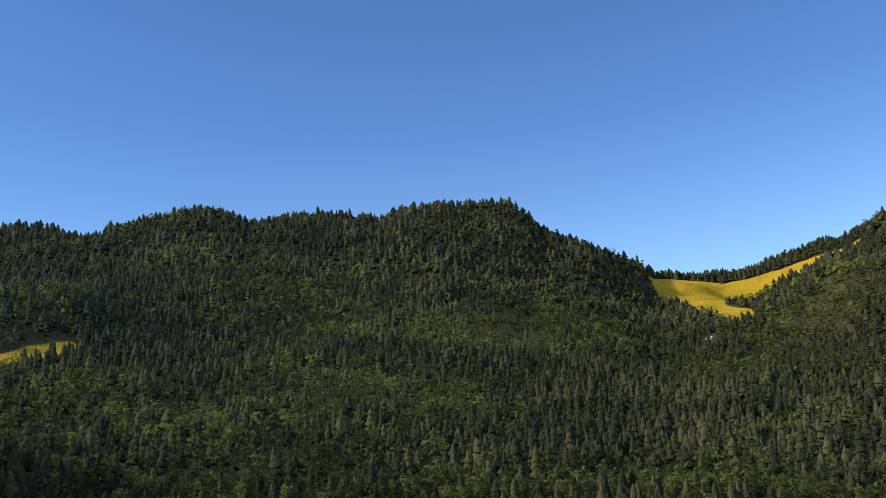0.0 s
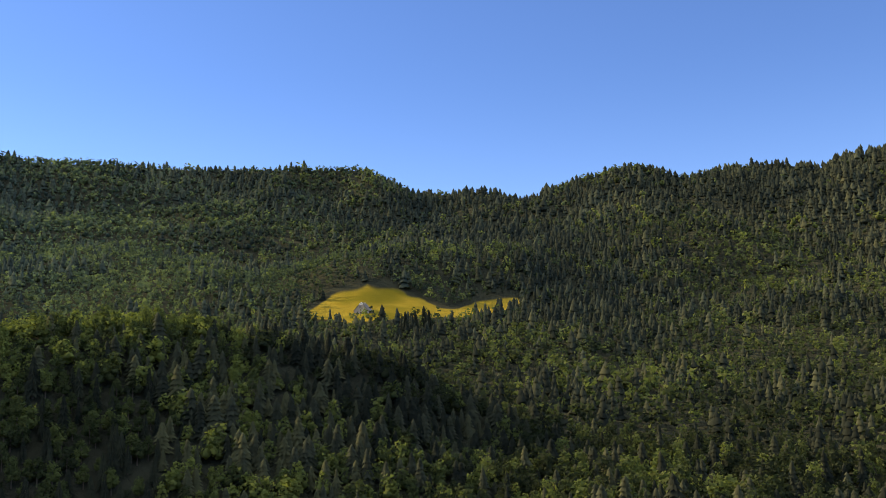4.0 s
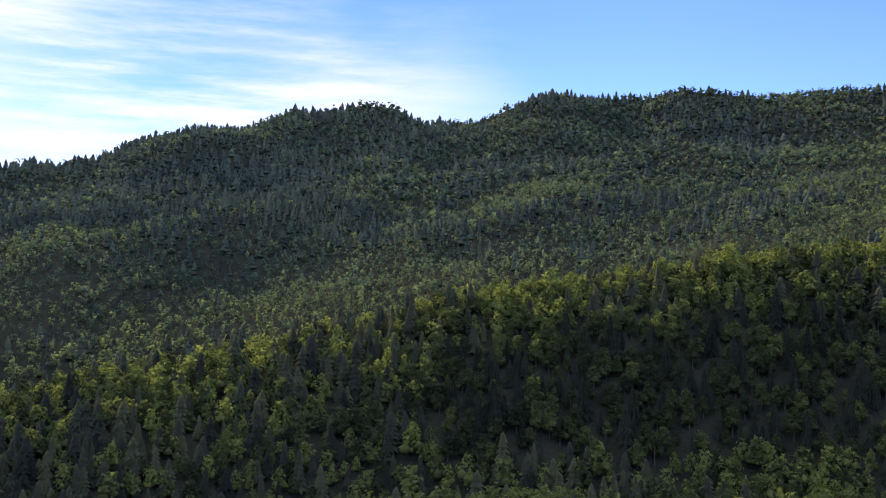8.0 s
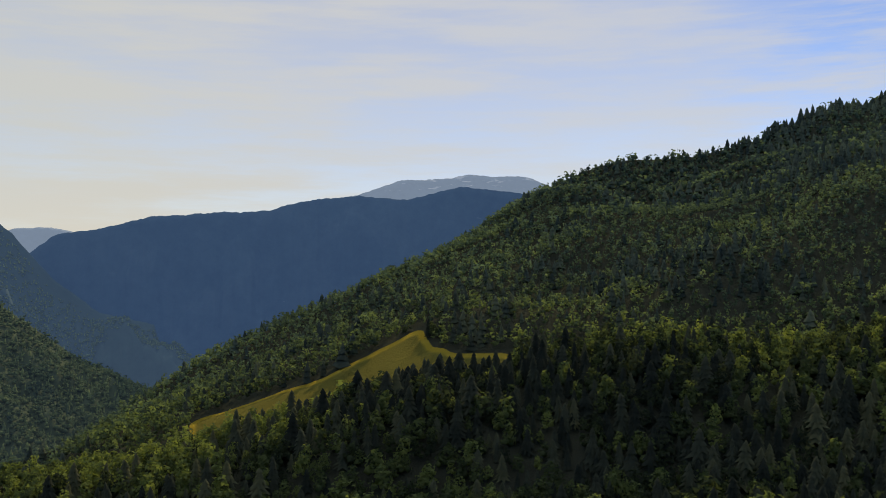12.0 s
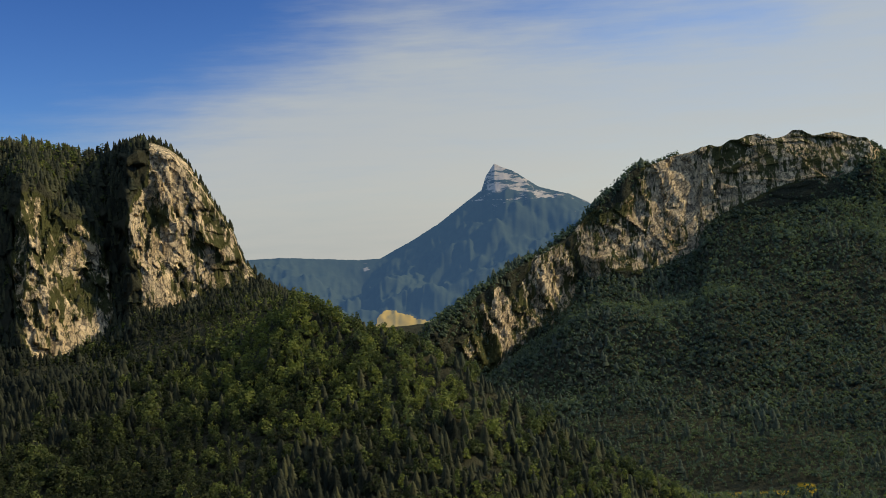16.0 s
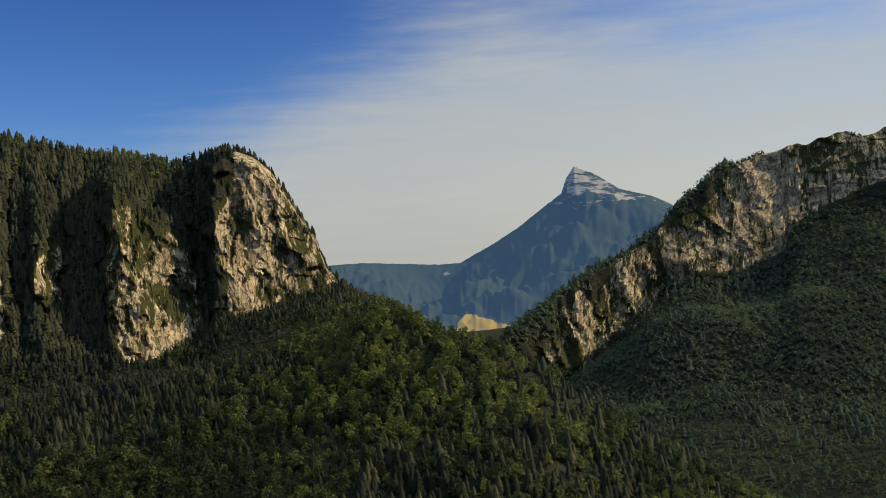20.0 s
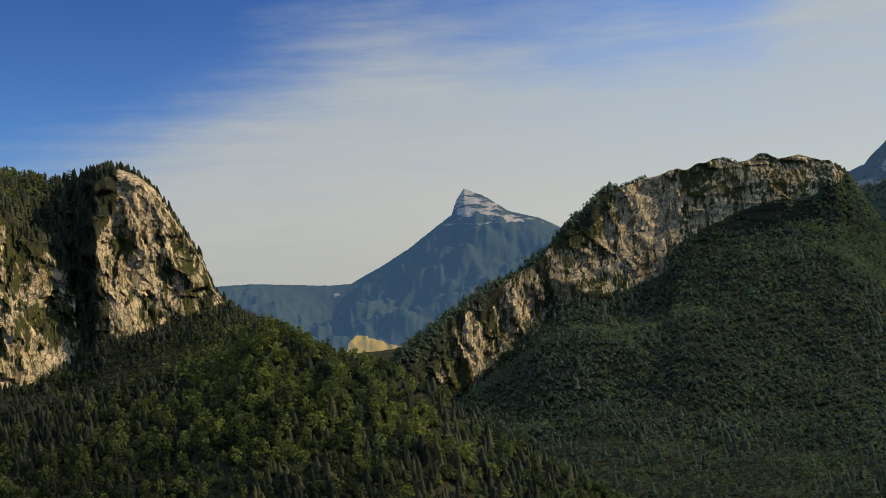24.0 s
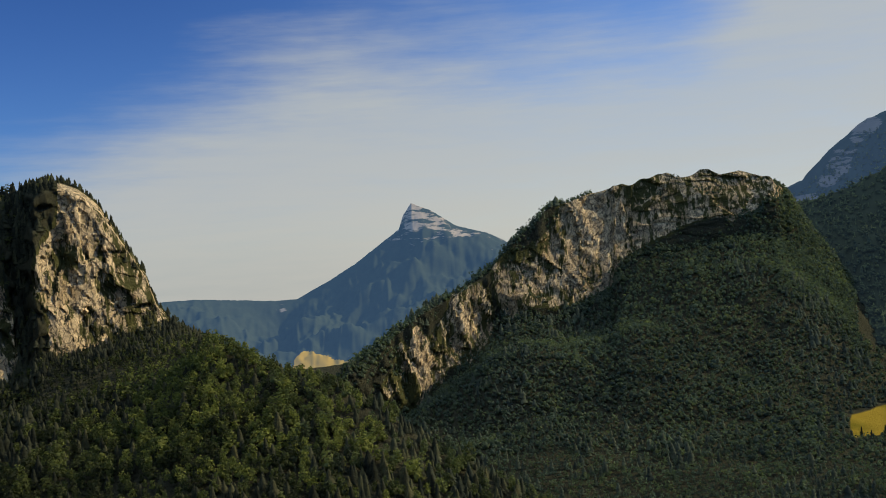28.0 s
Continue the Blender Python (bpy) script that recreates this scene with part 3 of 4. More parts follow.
# ---- far land ----
def far_range(name, label, ln, foot_r, foot_z, b0, b1, step, relief, bare_from, mat, rows=46, fields=None, canopy=2.5, spread=4.0, power=1.3, kind="structure", scars=()):
    """A distant range, lofted from its foot up to its crest line and a little way down behind it."""
    b = np.arange(b0, b1, step)
    lb_, lr_, lz_ = ln
    cr, cz = np.interp(b, lb_, lr_), np.interp(b, lb_, lz_)
    half = int(spread / step)
    kernel = np.hanning(2 * half + 1)
    soft = np.convolve(np.pad(cz, half, mode="edge"), kernel / kernel.sum(), mode="valid")
    f = np.linspace(0, 1, rows)[:, None]
    g = np.concatenate([f, 1 + np.linspace(0.05, 1, 8)[:, None]])
    h = np.clip(g, 0, 1)
    top = soft * (1 - h ** power) + cz * h ** power
    r = np.where(g <= 1, foot_r + (cr - foot_r) * g, cr + (4940 - cr) * (g - 1))
    z = np.where(g <= 1, foot_z + (np.minimum(top, soft + 400) - foot_z) * g, cz - 300 * (g - 1))
    bb = np.radians(b)[None, :]
    x, y = -np.sin(bb) * r, np.cos(bb) * r
    win = np.sin(np.pi * h) ** 0.7 * np.clip(h * 3, 0.1, 1)
    z = z + relief * win * (rough(x, y, 420, 5, 31) + 0.5 * np.abs(rough(x + y, y - x, 300, 3, 35)) - 0.22 * np.abs(rough(b[None, :] * 62 + 0 * r, r * 0.2, 46, 3, 39))) + (g <= 1) * canopy * rough(x, y, 14, 2, 37)
    bare = np.clip((z - bare_from) / 340 + 0.3, 0, 0.66) * np.ones_like(r)
    for sb_, sg, wide, deep, much in scars:
        near = ((b[None, :] - sb_) / wide) ** 2 + ((g - sg) / deep) ** 2
        bare = np.maximum(bare, much * np.clip(1.4 - near, 0, 1) * (g <= 1.05))
    field = np.zeros_like(r)
    if fields:
        lbb = np.broadcast_to(b[None, :], r.shape)
        for ring in fields:
            field[inside(lbb, r, ring)] = 1
    m = grid_mesh(name, x, y, z + CAM_Z, False, {"bare_rock": bare, "meadow": field})
    m.materials.append(mat)
    tagged(new(name, m), label, "mountain", kind=kind)
    return x, y, z, field


far_range("backdrop_pale_peaks", "pale rocky peaks far off with a painted haze glow", line(PALE_PEAKS), 4100, -400, 103, 141, 0.12, 30, 450,
          haze_glow_material("haze_glow_peaks", (0.08, 0.1, 0.12), (0.3, 0.28, 0.26), (0.30, 0.42, 0.62), 0.42))
far_range("backdrop_blue_ridge", "long wooded ridge turned blue by a painted haze glow", line(BLUE_RIDGE), 3500, -480, 99, 141, 0.12, 120, 2000,
          haze_glow_material("haze_glow_woods", (0.05, 0.07, 0.07), (0.2, 0.2, 0.2), (0.04, 0.1, 0.26), 0.38))
MOUNT = far_range("backdrop_mountain", "broad wooded mountain with grey rock under its crest, painted hazy", line(MOUNTAIN), 3190, -420, 126, 163, 0.1, 120, 420,
                  haze_glow_material("haze_glow_mountain", (0.045, 0.065, 0.05), (0.2, 0.19, 0.17), (0.055, 0.11, 0.23), 0.36), rows=110,
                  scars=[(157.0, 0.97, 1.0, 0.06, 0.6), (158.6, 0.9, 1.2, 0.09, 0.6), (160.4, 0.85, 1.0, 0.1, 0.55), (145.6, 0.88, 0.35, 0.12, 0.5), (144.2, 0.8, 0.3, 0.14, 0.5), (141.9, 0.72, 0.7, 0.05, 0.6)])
FOOT = far_range("backdrop_foothills", "green wooded foothills with a pointed knoll, painted slightly hazy", line(FOOTHILLS), 2290, -480, 127, 163, 0.1, 75, 420,
                 haze_glow_material("haze_glow_foothills", (0.05, 0.065, 0.04), (0.2, 0.19, 0.17), (0.07, 0.12, 0.19), 0.06), rows=70, spread=1.5, power=1.0, fields=[[(154.4, 3112), (153.5, 3085), (153.2, 3050), (153.5, 3045), (154.0, 3080)], [(155.1, 2458), (154.3, 2472), (153.7, 2454), (153.9, 2432), (155.0, 2436)]])
far_range("backdrop_peak", "pointed limestone peak above wooded flanks with a painted haze glow", line(PEAK), 3450, -480, 171, 207, 0.08, 90, 20,
          haze_glow_material("haze_glow_peak", (0.035, 0.05, 0.035), (0.27, 0.245, 0.2), (0.07, 0.165, 0.36), 0.32),
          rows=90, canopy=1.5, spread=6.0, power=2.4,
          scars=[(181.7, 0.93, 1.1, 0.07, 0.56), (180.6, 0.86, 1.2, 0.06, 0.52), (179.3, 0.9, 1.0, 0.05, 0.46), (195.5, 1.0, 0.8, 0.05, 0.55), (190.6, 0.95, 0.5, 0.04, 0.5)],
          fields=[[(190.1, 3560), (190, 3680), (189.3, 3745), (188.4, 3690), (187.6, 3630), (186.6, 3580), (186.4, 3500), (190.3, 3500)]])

# ---- height of the land anywhere ----
TABLE_R = np.arange(300, 3600, 6.0)
OUT = np.maximum.accumulate(LR + np.arange(len(LR))[:, None] * 1e-3, axis=0)


def table(values):
    return np.array([np.interp(TABLE_R, OUT[:, c], values[:, c]) for c in range(len(BEARINGS))])


TABLE_Z, TABLE_BARE, TABLE_MEADOW = table(LZ), table(BARE), table(MEADOW)


def lookup(t, bearing, dist):
    cb = np.clip(np.interp(bearing, BEARINGS, np.arange(len(BEARINGS))), 0, len(BEARINGS) - 1.001)
    cr = np.clip((dist - TABLE_R[0]) / 6.0, 0, len(TABLE_R) - 1.001)
    i, j = cb.astype(int), cr.astype(int)
    u, v = cb - i, cr - j
    return (t[i, j] * (1 - u) + t[i + 1, j] * u) * (1 - v) + (t[i, j + 1] * (1 - u) + t[i + 1, j + 1] * u) * v


# ---- trees ----
rng = np.random.default_rng(7)


def conifer(tiers, points, droop, seed):
    """Skirts of branches round a stem, 1 high and about 0.3 across; ragged."""
    g = np.random.default_rng(seed)
    v, f = [], []
    for k in range(tiers):
        h = 0.1 + 0.9 * (k / tiers) ** 0.95
        top = min(1.0, h + 1.75 * 0.9 / tiers)
        rad = 0.155 * (1 - (h - 0.1) / 0.92) ** 0.8 * g.uniform(0.85, 1.15) + 0.008
        base = len(v)
        v.append((g.normal(0, 0.004), g.normal(0, 0.004), top if k < tiers - 1 else 1.0))
        turn = g.uniform(0, 6.28)
        n = points * 2 if points > 5 else points
        for i in range(n):
            a = turn + 6.2832 * i / n
            q = rad * ((g.uniform(0.95, 1.2) if i % 2 == 0 else g.uniform(0.4, 0.62)) if points > 5 else g.uniform(0.8, 1.2))
            v.append((q * math.cos(a), q * math.sin(a), h - droop * (1 if i % 2 == 0 else 0.2) * rad + g.normal(0, 0.008)))
        for i in range(n):
            f.append((base, base + 1 + i, base + 1 + (i + 1) % n))
    return np.array(v), np.array(f)


def ball(seed, detail):
    """A lumpy clump."""
    bm = bmesh.new()
    bmesh.ops.create_icosphere(bm, subdivisions=detail, radius=1)
    g = np.random.default_rng(seed)
    v = np.array([p.co[:] for p in bm.verts])
    f = np.array([[q.index for q in p.verts] for p in bm.faces])
    bm.free()
    v = v * g.uniform(0.62, 1.28, (len(v), 1))
    v[:, :2] *= (1.0 - 0.28 * v[:, 2:])
    return v, f


def broadleaf(clumps, core, leaves, size, seed):
    """A crown of clumps: a lumpy core in some, and many ragged sprays of leaves round all; 1 high and about 0.6 across."""
    g = np.random.default_rng(seed)
    vs, fs, n = [], [], 0
    centres = []
    for k in range(clumps):
        a = 2.4 * k + g.uniform(-0.5, 0.5)
        h = 0.3 + 0.6 * (k + 0.5) / clumps if clumps > 1 else 0.6
        d = 0.2 * math.sqrt(g.uniform(0.2, 1)) * min(1.0, 2.2 * (1.0 - h)) if clumps > 1 else 0
        c = np.array((d * math.cos(a), d * math.sin(a), h))
        rad = g.uniform(0.095, 0.19) if clumps > 2 else (g.uniform(0.19, 0.25) if clumps == 2 else 0.26)
        centres.append((c, rad))
        if k < core:
            v, f = ball(seed * 37 + k, 1)
            v = v * rad * (0.8 if clumps > 2 else 0.95) * np.array((1, 1, 1.0 if clumps > 2 else 1.35)) + c
            vs.append(v), fs.append(f + n)
            n += len(v)
    for k in range(leaves):
        c, rad = centres[k % len(centres)]
        way = g.normal(0, 1, 3)
        way[2] = abs(way[2]) * 0.9 - 0.3
        way /= np.linalg.norm(way)
        p = c + way * rad * g.uniform(0.7, 1.15)
        out = way + g.normal(0, 0.4, 3)
        out /= np.linalg.norm(out)
        t1 = np.cross(out, g.normal(0, 1, 3))
        t1 /= np.linalg.norm(t1)
        t2 = np.cross(out, t1)
        s = size * g.uniform(0.6, 1.35)
        vs.append(np.array([p - t1 * s, p + t1 * s * 0.9 - t2 * s * 0.3, p + t2 * s * 1.5]))
        fs.append(np.array([[n, n + 1, n + 2]]))
        n += 3
    return np.concatenate(vs), np.concatenate(fs)


def stem(height, radius, sides=5):
    v = []
    for h, r in ((-0.06, radius * 1.2), (height, radius * 0.35)):
        v += [(r * math.cos(6.2832 * i / sides), r * math.sin(6.2832 * i / sides), h) for i in range(sides)]
    f = []
    for i in range(sides):
        j = (i + 1) % sides
        f += [(i, j, sides + j), (i, sides + j, sides + i)]
    return np.array(v), np.array(f)


CONIFERS = {1: [conifer(8, 7, 0.6, s) for s in range(6)], 2: [conifer(4, 5, 0.6, s + 10) for s in range(6)],
            3: [conifer(3, 4, 0.5, s + 20) for s in range(5)]}
BROADS = {1: [broadleaf(10, 3, 112, 0.057, s + 1) for s in range(8)], 2: [broadleaf(3, 1, 19, 0.096, s + 11) for s in range(7)],
          3: [broadleaf(2, 1, 8, 0.12, s + 21) for s in range(6)]}


def plant(name, label, x, y, z, tall, wide, tint, templates, mat, haze_tint=None):
    """Many trees joined into one mesh."""
    which = rng.integers(0, len(templates), len(x))
    turn = rng.uniform(0, 6.2832, len(x))
    cos, sin = np.cos(turn), np.sin(turn)
    vs, fs, ts, cs, n = [], [], [], [], 0
    for k, (tv, tf) in enumerate(templates):
        m = np.where(which == k)[0]
        if not len(m):
            continue
        w, h = (wide[m] * tall[m])[:, None], tall[m][:, None]
        vx = tv[None, :, 0] * w
        vy = tv[None, :, 1] * w
        p = np.stack([x[m, None] + vx * cos[m, None] - vy * sin[m, None], y[m, None] + vx * sin[m, None] + vy * cos[m, None],
                      z[m, None] + tv[None, :, 2] * h], -1)
        vs.append(p.reshape(-1, 3))
        fs.append((tf[None] + (n + np.arange(len(m)) * len(tv))[:, None, None]).reshape(-1, 3))
        ts.append(np.repeat(tint[m], len(tv)))
        if haze_tint is not None:
            cs.append(np.repeat(haze_tint[m], len(tv)))
        n += len(m) * len(tv)
    if not vs:
        return None
    co, tri = np.concatenate(vs).astype(np.float32), np.concatenate(fs).astype(np.int32)
    me = bpy.data.meshes.new(name)
    me.vertices.add(len(co))
    me.vertices.foreach_set("co", co.ravel())
    me.loops.add(tri.size)
    me.loops.foreach_set("vertex_index", tri.ravel())
    me.polygons.add(len(tri))
    me.polygons.foreach_set("loop_start", np.arange(0, tri.size, 3, dtype=np.int32))
    a = me.attributes.new("tint", "FLOAT", "POINT")
    a.data.foreach_set("value", np.concatenate(ts).astype(np.float32))
    if haze_tint is not None:
        a = me.attributes.new("haze_tint", "FLOAT", "POINT")
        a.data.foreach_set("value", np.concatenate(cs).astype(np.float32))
    me.update(calc_edges=True)
    me.materials.append(mat)
    return tagged(new(name, me), label, "forest", kind="stuff")


def scatter(r0, r1, b0, b1, spacing):
    n = int(2 * r1 / spacing) + 1
    gx, gy = np.meshgrid(np.arange(n) * spacing - r1, np.arange(n) * spacing - r1)
    x = (gx + rng.uniform(-0.48, 0.48, gx.shape) * spacing).ravel()
    y = (gy + rng.uniform(-0.48, 0.48, gy.shape) * spacing).ravel()
    r = np.hypot(x, y)
    b = np.degrees(np.arctan2(-x, y))
    b = np.where(b < -60, b + 360, b)
    m = (r > r0) & (r < r1) & (b > b0) & (b < b1)
    return x[m], y[m], r[m], b[m]


def wood(r0, r1, spacing, lod, b0=-28.5, b1=217, below_view=False, wall=False):
    x, y, r, b = scatter(r0, r1, b0, b1, spacing)
    z = lookup(TABLE_Z, b, r)
    keep = (lookup(TABLE_MEADOW, b, r) < 0.35) & (lookup(TABLE_BARE, b, r) < 0.45 + 0.25 * rng.uniform(-1, 1, len(x)))
    keep &= ~((np.abs(b + 14.9) < 0.45) & (r > 1585) & (r < 1660))
    keep &= ~((b > 42) & (b < 68) & (r > 580) & (r < 668))
    keep &= ~((b > 161.8) & (b < 172) & (r > np.interp(b, [161.5, 163, 176], [2625, 2612, 2340])) & (r < np.interp(b, [161.5, 176], [2870, 2480])))
    if lod == 1:
        keep &= rough(x, y, 30, 2, 91) < 1.2
    if wall:
        keep &= lookup(TABLE_Z, b, r + 8) - lookup(TABLE_Z, b, r - 8) > 17
    # ground below the camera's view gets sparse, coarse trees
    low = (z + 26) / r < np.tan(np.radians(np.interp(b, [-25, 0, 30, 60, 100, 145, 170, 190], [-6.2, -5.8, -7.4, -9.6, -12.5, -16.5, -18, -18.5])))
    keep &= low if below_view else ~low
    keep &= ~((r > 2430) & (b > 137) & (b < 158))
    # woods hidden from the camera behind nearer land are thinned
    seen = lookup(RISE, b, r)
    keep &= ((z + 24) / r > seen - 0.004) | (rng.uniform(0, 1, len(x)) < 0.08)
    x, y, z, r, b = x[keep], y[keep], z[keep], r[keep], b[keep]
    mixing = rough(x, y, 190, 3, 51) + 0.55 * rng.normal(0, 1, len(x))
    # broadleaved woods on the lower land, spruce higher up
    level = np.interp(b, [-30, 20, 30, 60, 110, 130, 160, 180, 190, 217], [0.15, 0.15, -0.35, -0.45, -0.35, -0.4, -0.35, -0.2, 0.05, 0.1])
    level = level + np.where((b > 30) & (b < 125), np.where(r > 1000, -0.1, 0.32), 0) + np.clip((z - 160) / 400, -0.3, 0.5)
    level = level + np.where((b > 172) & (r < 1320), 0.3, np.where((b > 150) & (b < 190), -0.4, 0.0))
    dark = mixing < level
    tall = np.where(dark, rng.triangular(11, 19, 32, len(x)), rng.triangular(10, 17, 27, len(x)))
    tall = tall * np.interp(r, [450, 750, 1000, 1200, 1600, 1900], [0.8, 0.88, 0.92, 0.85, 0.85, 0.85]) * np.where((r > 1700) & (b > 150), 0.95, np.where((b > 190) & (r > 1200), 0.74, 1.0)) * (1 + 0.2 * rough(x, y, 55, 2, 93))
    tall = tall * np.interp(lookup(TABLE_BARE, b, r), [0.05, 0.3], [1.0, 0.55])
    wide = np.where(dark, rng.uniform(1.4, 2.3, len(x)), rng.uniform(0.85, 1.35, len(x)))
    wide = wide * np.interp(r, [1600, 1900], [1.0, 1.25])
    tall = tall * np.where(dark & (b > 172) & (r < 1130), 0.84, 1.0)
    tint = np.clip(0.5 + 0.32 * rough(x, y, 120, 3, 77) + rng.normal(0, 0.36 if lod == 1 else 0.25, len(x)), 0, 1)
    # leaf tone shifted by bearing and distance to carry slope light, shade and haze
    tint = np.clip(tint + np.where((b > 30) & (b < 125), np.where(r > 1000, np.interp(b, [30, 55, 65, 100], [-0.15, 0.05, 0.2, 0.0]), np.interp(b, [28, 45, 60, 80, 110], [-0.1, 0.15, 0.2, 0.02, -0.1])), np.where(b < 30, np.where(dark, -0.25, np.interp(r, [1000, 1600], [-0.3, -0.05])) + np.interp(b, [-20, 10], [-0.12, 0]), np.where(r > 1300, np.interp(b, [126, 135, 142, 150, 192, 196], [-0.05, -0.05, 0.0, 0.0, 0.2, -0.4]) + np.clip((z + 330) / 500, 0, 0.3), np.interp(b, [125, 150, 172, 197, 204], [-0.02, -0.05, 0.0, 0.0, -0.45])))), 0, 1)
    # blue haze painted into the leaf colour, stronger on the farther slopes
    haze_tint = np.clip((r - 850) / 500, 0, 1) * np.interp(b, [-10, 30, 50, 130, 170, 185, 192], [0.0, 0.35, 0.72, 0.65, 0.75, 0.75, 0.0])
    haze_tint = np.clip(haze_tint + rng.normal(0, 0.12, len(x)) * (haze_tint > 0.02), 0, 0.9) * np.where(dark, 0.6, 1.0)
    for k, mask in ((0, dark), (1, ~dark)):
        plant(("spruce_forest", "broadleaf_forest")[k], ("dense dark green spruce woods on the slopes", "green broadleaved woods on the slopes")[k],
              x[mask], y[mask], z[mask] + CAM_Z - 0.4, tall[mask], wide[mask], tint[mask], (CONIFERS, BROADS)[k][lod], (NEEDLE, LEAF)[k], haze_tint[mask])
    return len(x)


# how high the land nearer in rises, for thinning woods it hides from the camera
RISE = np.maximum.accumulate((TABLE_Z + 6) / TABLE_R[None, :], axis=1)
wood(430, 760, 9.2, 1, -28.5, 20)
wood(430, 760, 7.8, 1, 20, 130)
wood(430, 760, 9.0, 1, 130, 217)
wood(760, 1130, 9.0, 1, 172, 217)
wood(430, 900, 14, 3, below_view=True)
wood(760, 1750, 11.6, 2, -28.5, 172)
wood(1130, 1420, 8.6, 2, 172, 217)
wood(1420, 1750, 10.9, 2, 172, 217)
wood(1750, 3100, 13.0, 3, -28.5, 160)
wood(1750, 3100, 10.0, 3, 160, 217)
wood(1270, 1530, 8.0, 2, 196, 217)
wood(2180, 2290, 6.5, 3, -25, -11.8)
wood(2350, 2900, 7.0, 3, 157.5, 162)
wood(1250, 1560, 4.2, 2, 196, 217, wall=True)
wood(1850, 2900, 5.0, 3, 161, 188, wall=True)


def haze_glow_needles(name, amount):
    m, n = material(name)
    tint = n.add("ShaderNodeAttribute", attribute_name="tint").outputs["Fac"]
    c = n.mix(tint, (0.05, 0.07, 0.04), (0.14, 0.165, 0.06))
    # bluish emission added to the foliage in place of haze
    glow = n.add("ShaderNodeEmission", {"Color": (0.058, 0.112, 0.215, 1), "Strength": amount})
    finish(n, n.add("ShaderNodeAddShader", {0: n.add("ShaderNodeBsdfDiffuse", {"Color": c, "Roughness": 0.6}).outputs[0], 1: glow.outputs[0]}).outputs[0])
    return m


def far_places(grid, count, low, high):
    """Random places on a far range, clear of its meadows."""
    gx, gy, gz, field = grid
    i, j = rng.integers(low, high, count), rng.integers(0, gx.shape[1] - 1, count)
    u, v = rng.uniform(0, 1, count), rng.uniform(0, 1, count)

    def at(a):
        return (a[i, j] * (1 - u) + a[i + 1, j] * u) * (1 - v) + (a[i, j + 1] * (1 - u) + a[i + 1, j + 1] * u) * v

    free = at(field) < 0.2
    return at(gx)[free], at(gy)[free], at(gz)[free]


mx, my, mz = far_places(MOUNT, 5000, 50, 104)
plant("mountain_forest", "dark woods on the far mountain with a painted haze glow", mx, my, mz + CAM_Z - 0.5, rng.triangular(6, 9, 15, 5000), rng.uniform(1.3, 2.3, 5000),
      np.clip(0.45 + 0.3 * rough(mx, my, 160, 3, 81) + rng.normal(0, 0.25, 5000), 0, 1), CONIFERS[3][:2] + BROADS[3], haze_glow_needles("haze_glow_needles", 0.33))
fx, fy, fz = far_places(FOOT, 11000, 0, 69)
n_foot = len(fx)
plant("foothill_forest", "mixed green woods on the foothills with a painted haze glow", fx, fy, fz + CAM_Z - 0.5, rng.triangular(10, 15, 24, n_foot), rng.uniform(1.2, 1.9, n_foot),
      np.clip(0.6 + 0.35 * rough(fx, fy, 130, 3, 77) + rng.normal(0, 0.2, n_foot), 0, 1), CONIFERS[3][:2] + BROADS[3], haze_glow_needles("haze_glow_leaves", 0.075))


# ---- house and hut ----
def plain(name, dark, light, scale, roughness=0.85):
    m, n = material(name)
    pos = n.add("ShaderNodeNewGeometry").outputs["Position"]
    c = n.mix(n.noise(pos, scale, 6.0, 0.65), dark, light)
    finish(n, n.add("ShaderNodeBsdfPrincipled", {"Base Color": c, "Roughness": roughness}).outputs[0])
    return m


STONE = plain("house_stone", (0.28, 0.24, 0.19), (0.48, 0.42, 0.34), 0.9)
ROOFING = plain("roof_shingles", (0.1, 0.09, 0.08), (0.2, 0.18, 0.16), 0.6)
# sunlight on the half-hip, put into a paler colour than the roof slopes
LIT_HIP = plain("lit_half_hip", (0.62, 0.58, 0.5), (0.78, 0.74, 0.66), 0.5, 0.6)
WOOD = plain("weathered_boards", (0.07, 0.05, 0.035), (0.17, 0.12, 0.08), 1.2)
PANE = plain("dark_pane", (0.02, 0.022, 0.026), (0.035, 0.038, 0.045), 2.0, 0.2)
SLATE = plain("pale_slate_roof", (0.32, 0.3, 0.27), (0.46, 0.43, 0.38), 0.5, 0.8)
LIME = plain("limewashed_wall", (0.3, 0.27, 0.23), (0.45, 0.4, 0.34), 0.7)


def part(name, bm, mat, parent, label=""):
    me = bpy.data.meshes.new(name)
    bm.to_mesh(me)
    bm.free()
    me.materials.append(mat)
    ob = new(name, me)
    ob.parent = parent
    if label:
        tagged(ob, label)
    return ob


def solid(ring, depth):
    """A ring of (x, y, z) corners thickened by the vector depth."""
    bm = bmesh.new()
    base = [bm.verts.new(p) for p in ring]
    top = [bm.verts.new(Vector(p) + Vector(depth)) for p in ring]
    bm.faces.new(base[::-1])
    bm.faces.new(top)
    for i in range(len(ring)):
        j = (i + 1) % len(ring)
        bm.faces.new((base[i], base[j], top[j], top[i]))
    bmesh.ops.recalc_face_normals(bm, faces=bm.faces)
    return bm


def box(x0, y0, z0, x1, y1, z1):
    return solid([(x0, y0, z0), (x1, y0, z0), (x1, y1, z0), (x0, y1, z0)], (0, 0, z1 - z0))


